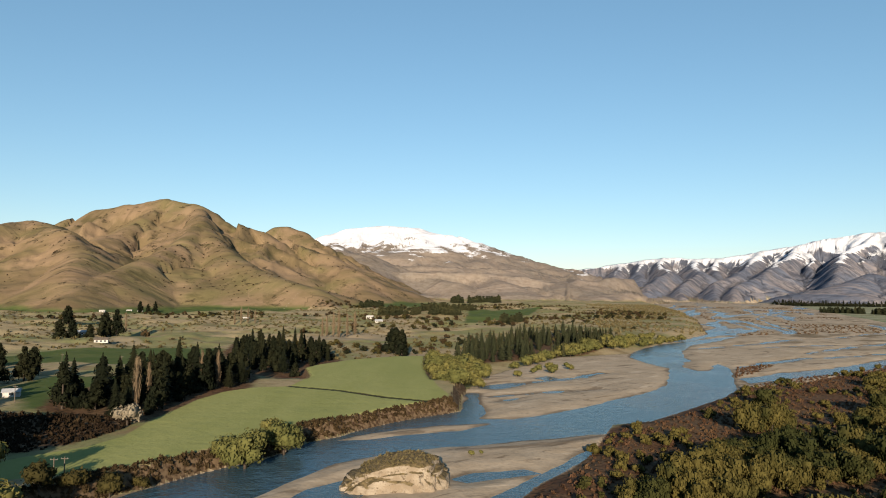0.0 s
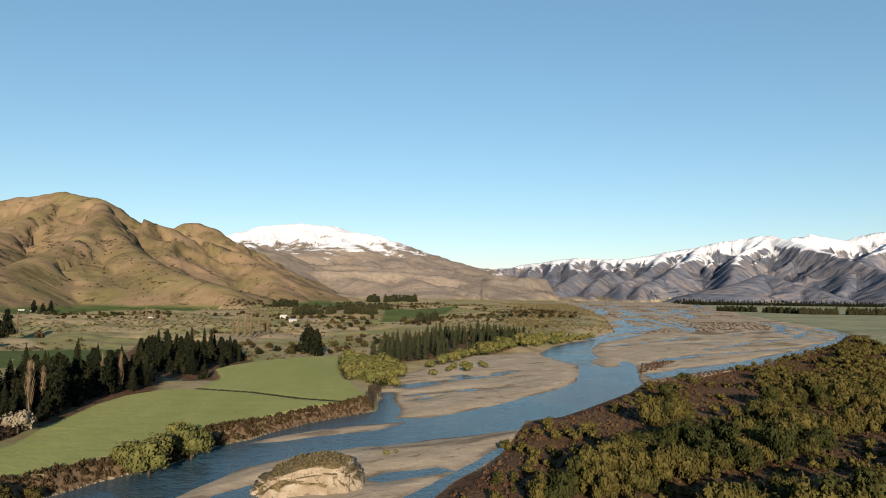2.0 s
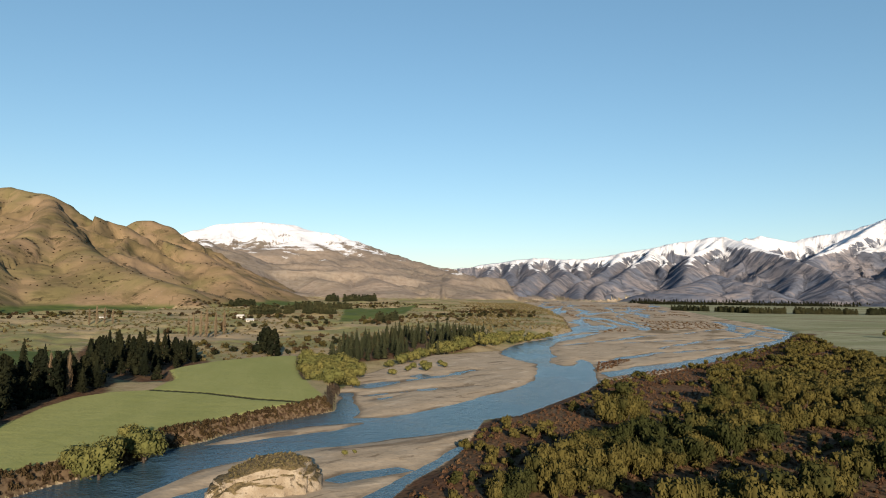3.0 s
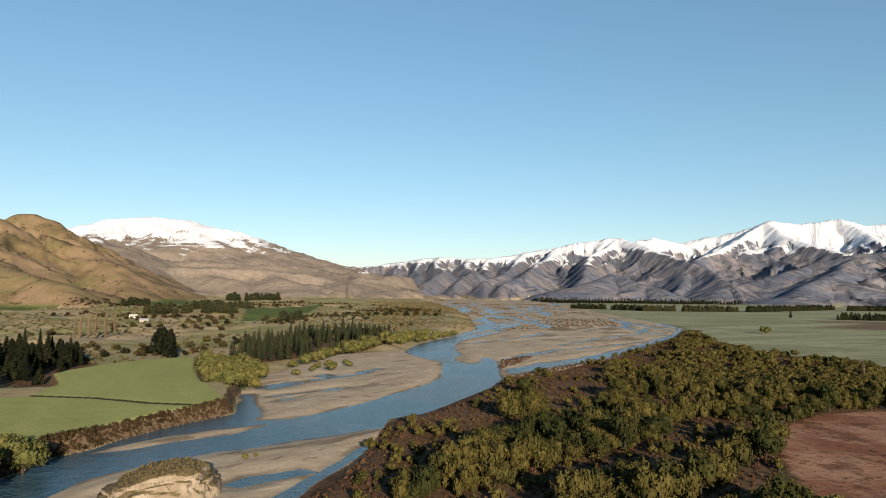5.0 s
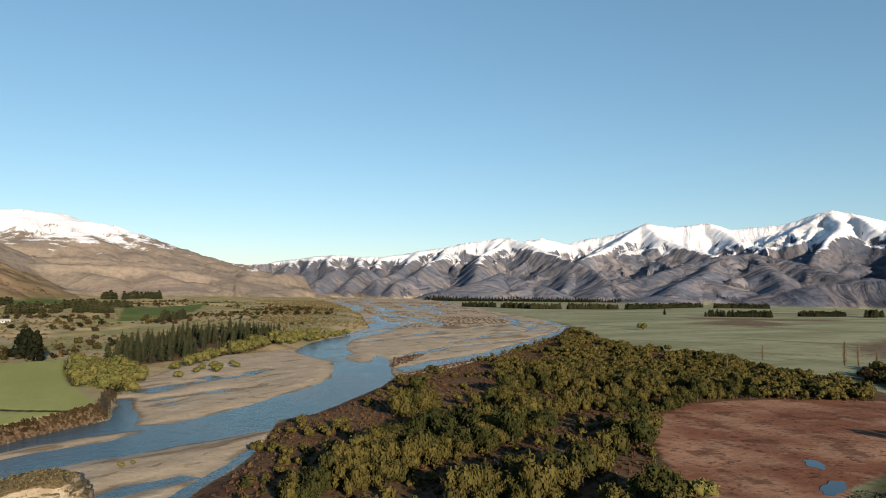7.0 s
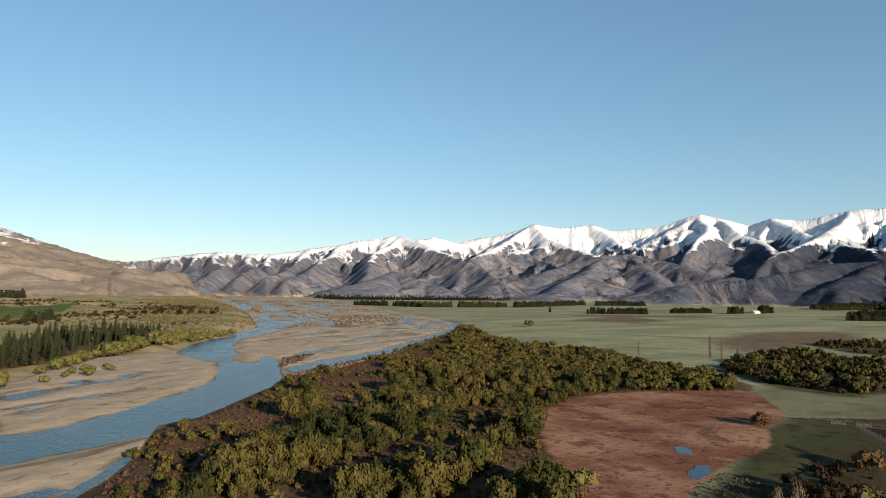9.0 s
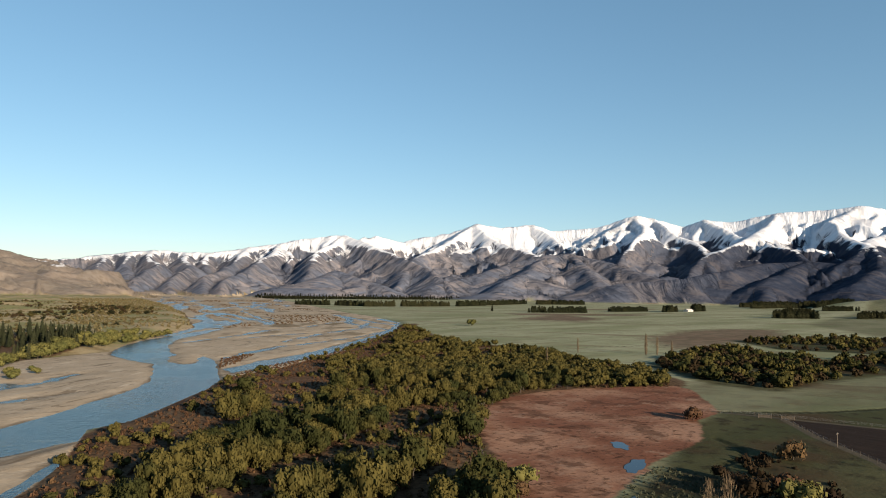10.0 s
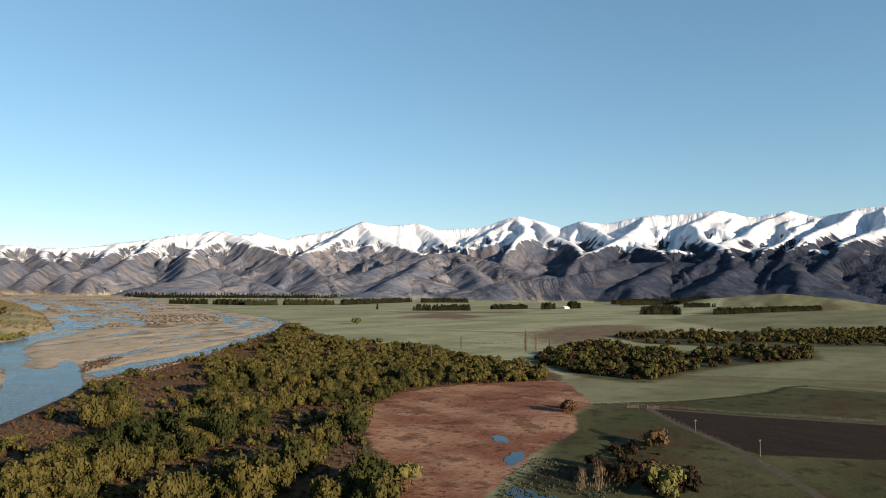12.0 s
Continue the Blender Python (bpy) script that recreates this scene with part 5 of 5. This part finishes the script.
FOREST = [(1250, 2350), (1500, 2300), (1750, 2250), (2050, 2200), (2150, 2300), (1900, 2450), (1500, 2650), (1300, 2700)]
forest_xy = spread(FOREST, 9.5, 97, lambda x, y: lay_of_land(x, y)["z"] < 12, 3000)
stuff("pine_forest", FAR_CONIFERS, forest_xy, 9 * RS.uniform(0.8, 1.05, len(forest_xy)), CONIFER_LEAF, "dark pine forest on the far plain below the mountains", "trees", 98)


# ---- the rock outcrop in the river ----
def build_outcrop():
    bm = bmesh.new()
    bmesh.ops.create_icosphere(bm, subdivisions=5, radius=1.0)
    for v in bm.verts:
        p = v.co.copy()
        q = 0.50
        e = Vector([math.copysign(abs(c) ** q, c) for c in p])
        w = noise.fractal(p * 1.6 + Vector((3, 1, 7)), 0.9, 2.1, 4)
        w2 = noise.fractal(p * 6.0 + Vector((9, 4, 2)), 0.8, 2.0, 4)
        g = 1 + 0.20 * w + 0.06 * w2 * (1.6 - abs(p.z))
        taper = 1 - 0.14 * max(e.z, 0)
        slope = 0.46 + 0.54 * (0.5 + 0.5 * math.tanh(2.2 * (e.x + 0.45)))
        v.co = Vector((e.x * 13.0 * g * taper, e.y * 7.4 * g * taper, e.z * 9.6 * (slope * (0.88 + 0.12 * e.y) if e.z > 0 else 1.0) * (1 + 0.12 * w + 0.02 * w2)))
    top = thing("rock_outcrop", (-11.5, 174, -0.4), "pale eroded rock outcrop with a dry grassy top in the river", "rock", "", -3)
    part("stone", bm, outcrop_material(), top, smooth_faces=True)


def outcrop_material():
    m, n, l, b = material("pale_rock", 0.95, 0.2)
    q = Graph(m)
    p = q.place()
    stone = q.mix(q.ramp(q.noise(p, 0.35, 6, 0.65), 0.38, 0.62), (0.185, 0.146, 0.103), (0.267, 0.225, 0.172))
    stone = q.mix(q.ramp(q.noise(p, 0.7, 7, 0.7), 0.52, 0.66), stone, (0.0731, 0.0516, 0.031))
    turf = q.mix(q.ramp(q.noise(p, 0.9, 6, 0.68), 0.38, 0.62), (0.125, 0.094, 0.048), (0.0480, 0.0370, 0.0180))
    s = n.new("ShaderNodeSeparateXYZ")
    l.new(n.new("ShaderNodeNewGeometry").outputs["Normal"], s.inputs[0])
    up = q.math("ADD", s.outputs[2], q.math("MULTIPLY", q.math("SUBTRACT", q.noise(p, 0.4, 5, 0.6), 0.5), 0.7))
    q.put(b.inputs["Base Color"], q.mix(q.ramp(up, 0.46, 0.62), stone, turf))
    q.put(b.inputs["Normal"], q.bump(q.noise(p, 0.9, 8, 0.65), 0.8, 0.8))
    return m


build_outcrop()
bpy.context.view_layer.update()


def on_outcrop(x, y):
    """Height of the outcrop's top at a place, or None beside it."""
    ob = next(o for o in bpy.data.objects if o.name == "stone")
    inv = ob.matrix_world.inverted()
    hit, at, _, _ = ob.ray_cast(inv @ Vector((x, y, 40)), inv.to_3x3() @ Vector((0, 0, -1)))
    return (ob.matrix_world @ at).z if hit else None


tufts = []
tuft_rs = np.random.RandomState(77)
for x, y in spread([(-22, 168), (-1, 168), (-1, 181), (-22, 181)], 0.9, 770):
    z = on_outcrop(x, y)
    if z is not None and z > 4.0:
        v, f = SHRUBS[tuft_rs.randint(8)]
        tufts.append((v * tuft_rs.uniform(0.2, 0.6) + [x, y, z - 0.05], f))
tagged(new("outcrop_tussock", mesh_of("outcrop_tussock", *merged(tufts), [TAN_SCRUB])), "dry tussock growing on top of the rock outcrop", "grass", kind="stuff")
BROWN_BAR = [(165, 391), (190, 415), (221, 455), (221, 467), (198, 457), (178, 415)]
bar_xy = spread(BROWN_BAR, 2.2, 771, None, 420)
bar_xy = bar_xy[lay_of_land(bar_xy[:, 0], bar_xy[:, 1])["wet"] < -1]
stuff("bar_scrub", SHRUBS, bar_xy, RS.uniform(0.5, 1.2, len(bar_xy)), HEATH_LEAF, "red-brown scrub on a shingle bar beside the river", "scrub", 772)


# ---- farm buildings ----
PAINT = plain_material("white_painted_boards", (0.361, 0.344, 0.318), (0.43, 0.413, 0.387), 0.8)
IRON = plain_material("grey_roofing_iron", (0.258, 0.267, 0.275), (0.327, 0.327, 0.327), 0.6, 0.5)
RUST = plain_material("faded_red_iron", (0.224, 0.103, 0.0731), (0.284, 0.146, 0.103), 0.6, 0.6)
PANE = plain_material("dark_window_glass", (0.02, 0.025, 0.03), (0.03, 0.035, 0.04), 0.5, 0.08, 0.5, 0.0)
TIMBER = plain_material("weathered_timber", (0.070, 0.056, 0.043), (0.115, 0.094, 0.072), 2.0)


def box(bm, x0, y0, z0, x1, y1, z1):
    vs = [bm.verts.new((x, y, z)) for x in (x0, x1) for y in (y0, y1) for z in (z0, z1)]
    for f in BOX_F:
        bm.faces.new([vs[i] for i in f])


def house(x, y, turn, w, d, h, roof_mat, label, name="house", category="house"):
    ob = thing(name, (x, y, ground_z(x, y) - 0.15), label, category, "", turn)
    bm = bmesh.new()
    box(bm, -w / 2, -d / 2, 0, w / 2, d / 2, h)
    wall = part("wall", bm, PAINT, ob)
    bm = bmesh.new()
    e, t, rise = 0.45, 0.18, d * 0.27
    prof = [(-d / 2 - e, h - 0.12), (0, h + rise), (d / 2 + e, h - 0.12), (d / 2 + e, h - 0.12 + t), (0, h + rise + t), (-d / 2 - e, h - 0.12 + t)]
    a, b = [bm.verts.new((-w / 2 - e, *p)) for p in prof], [bm.verts.new((w / 2 + e, *p)) for p in prof]
    for i in range(6):
        k = (i + 1) % 6
        bm.faces.new((a[i], a[k], b[k], b[i]))
    for s in (a, b):
        bm.faces.new((s[0], s[1], s[4], s[5])), bm.faces.new((s[1], s[2], s[3], s[4]))
    bmesh.ops.recalc_face_normals(bm, faces=bm.faces)
    part("roof", bm, roof_mat, ob)
    bm = bmesh.new()
    for s in (-1, 1):
        vs = [bm.verts.new((s * (w / 2 - 0.02), -d / 2, h)), bm.verts.new((s * (w / 2 - 0.02), d / 2, h)), bm.verts.new((s * (w / 2 - 0.02), 0, h + rise))]
        bm.faces.new(vs)
    part("gable", bm, PAINT, ob)
    for k in range(3 if w > 7 else 1):
        bm = bmesh.new()
        cx = (k - 1) * w * 0.3 if w > 7 else 0
        box(bm, cx - 0.75, -d / 2 - 0.04, 0.9, cx + 0.75, -d / 2 + 0.02, 2.1)
        part("window", bm, PANE, wall)
    return ob


for x, y, turn, w, d, h, m, label in ((-274, 549, 20, 10, 6, 2.6, TIMBER, "white farmhouse with a weathered brown roof among trees"), (-330, 619, 10, 14, 6, 2.6, IRON, "long white farm building under conifers"), (-101, 952, -8, 9, 6, 2.6, PAINT, "white cottage on the terrace"),
                                      (-80, 856, 15, 9, 6, 2.6, IRON, "white cottage with a grey iron roof"), (-265, 920, 5, 8, 5, 2.6, PAINT, "small white cottage near bare poplars"), (-173, 276, 25, 6, 4, 2.2, IRON, "white cottage in the shade of trees"),
                                      (1583, 874, 0, 26, 12, 4.0, PAINT, "white farmhouse among pines on the far plain"), (396, 318, -20, 9, 3, 1.3, PAINT, "low white-roofed hut at the wood's edge"), (348, 262, 30, 7, 3, 1.3, PAINT, "low pale hut behind the willows")):
    house(x, y, turn, w, d, h, m, label)
for x, y in ((-532, 1065), (-516, 1123), (-500, 1127)):
    house(x, y, 8, 8, 4, 2.4, PAINT, "long white shed beside the farm road", "shed", "shed")


# ---- fences, poles and the gate ----
def fence(pts, gap, label, tall=1.25):
    a0 = pts[0]
    ob = thing("fence", (a0[0], a0[1], ground_z(*a0)), label, "fence")
    bm = bmesh.new()
    box(bm, -0.05, -0.05, -0.4, 0.05, 0.05, tall)
    post = bpy.data.meshes.new("post")
    bm.to_mesh(post)
    bm.free()
    post.materials.append(TIMBER)
    heads = []
    for (ax, ay), (bx, by) in zip(pts, pts[1:]):
        n = max(1, int(math.hypot(bx - ax, by - ay) / gap))
        for k in range(n):
            x, y = ax + (bx - ax) * k / n, ay + (by - ay) * k / n
            heads.append((x, y, ground_z(x, y)))
    base = Vector(heads[0])
    for h in heads:
        p = piece("post", post, ob)
        p.location = Vector(h) - base
    for lift in (0.45, 0.8, 1.12):
        w = merged([tube(Vector(a) - base + Vector((0, 0, lift)), Vector(b) - base + Vector((0, 0, lift)), 0.012, 0.012, 3) for a, b in zip(heads, heads[1:])])
        piece("wire", mesh_of("wire", *w, [IRON]), ob)
    return ob


fence([(266, 138), (276, 115), (286, 81), (305, 33)], 4.0, "post and wire fence along a farm track")
fence([(270, 110), (246, 88), (222, 63), (203, 49), (190, 36)], 4.0, "post and wire fence beside the ploughed land")
fence([(98, 96), (117, 113), (132, 131), (147, 150), (161, 169), (176, 184), (190, 196), (223, 214)], 4.0, "post and wire fence round the red paddock", 1.4)


def pole(x, y, tall, label):
    ob = thing("power_pole", (x, y, ground_z(x, y)), label, "pole")
    piece("shaft", mesh_of("shaft", *tube((0, 0, -0.6), (0, 0, tall), 0.16, 0.11, 8), [TIMBER], smooth_faces=True), ob)
    bm = bmesh.new()
    box(bm, -0.9, -0.06, tall - 0.55, 0.9, 0.06, tall - 0.42)
    arm = part("crossarm", bm, TIMBER, ob)
    for k in (-0.75, 0, 0.75):
        piece("insulator", mesh_of("insulator", *tube((k, 0, tall - 0.42), (k, 0, tall - 0.22), 0.06, 0.04, 6), [IRON]), arm)


for x, y, tall in ((238, 81, 4.5), (217, 55, 5.0), (-92, 164, 4.0), (-90, 165, 4.0), (-163, 262, 6.5), (-185, 395, 7.0), (-225, 405, 7.0), (-120, 470, 7.0)):
    pole(x, y, tall, "weathered wooden pole with a crossarm in farmland")


def gate(x, y, turn):
    ob = thing("farm_gate", (x, y, ground_z(x, y)), "weathered wooden farm gate across the track", "gate", "", turn)
    for k in (-2.2, 2.2):
        bm = bmesh.new()
        box(bm, k - 0.12, -0.12, -0.4, k + 0.12, 0.12, 1.5)
        part("post", bm, TIMBER, ob)
    for z in (0.25, 0.55, 0.85, 1.15):
        bm = bmesh.new()
        box(bm, -2.08, -0.03, z, 2.08, 0.03, z + 0.12)
        part("rail", bm, TIMBER, ob)


gate(269, 117, -60)
gate(273, 110, -60)
# puddles in the red paddock
for o in PUDDLES:
    c = np.array(o).mean(0)
    n = 40
    ring = []
    for k in range(n):
        f = k / n * len(o)
        i = int(f)
        a, b = np.array(o[i]), np.array(o[(i + 1) % len(o)])
        p = a + (b - a) * (f - i)
        ring.append(c + (p - c) * (0.78 + 0.08 * math.sin(k * 0.63) + 0.05 * math.sin(k * 1.26 + 1)))
    z = max(ground_z(*p) for p in ring) + 0.05
    bm = bmesh.new()
    bm.faces.new([bm.verts.new((p[0], p[1], z)) for p in ring])
    bmesh.ops.recalc_face_normals(bm, faces=bm.faces)
    me = bpy.data.meshes.new("puddle")
    bm.to_mesh(me)
    bm.free()
    me.materials.append(STILL_WATER)
    tagged(new("puddle", me), "still blue puddle lying in the red paddock", "puddle", "puddles")
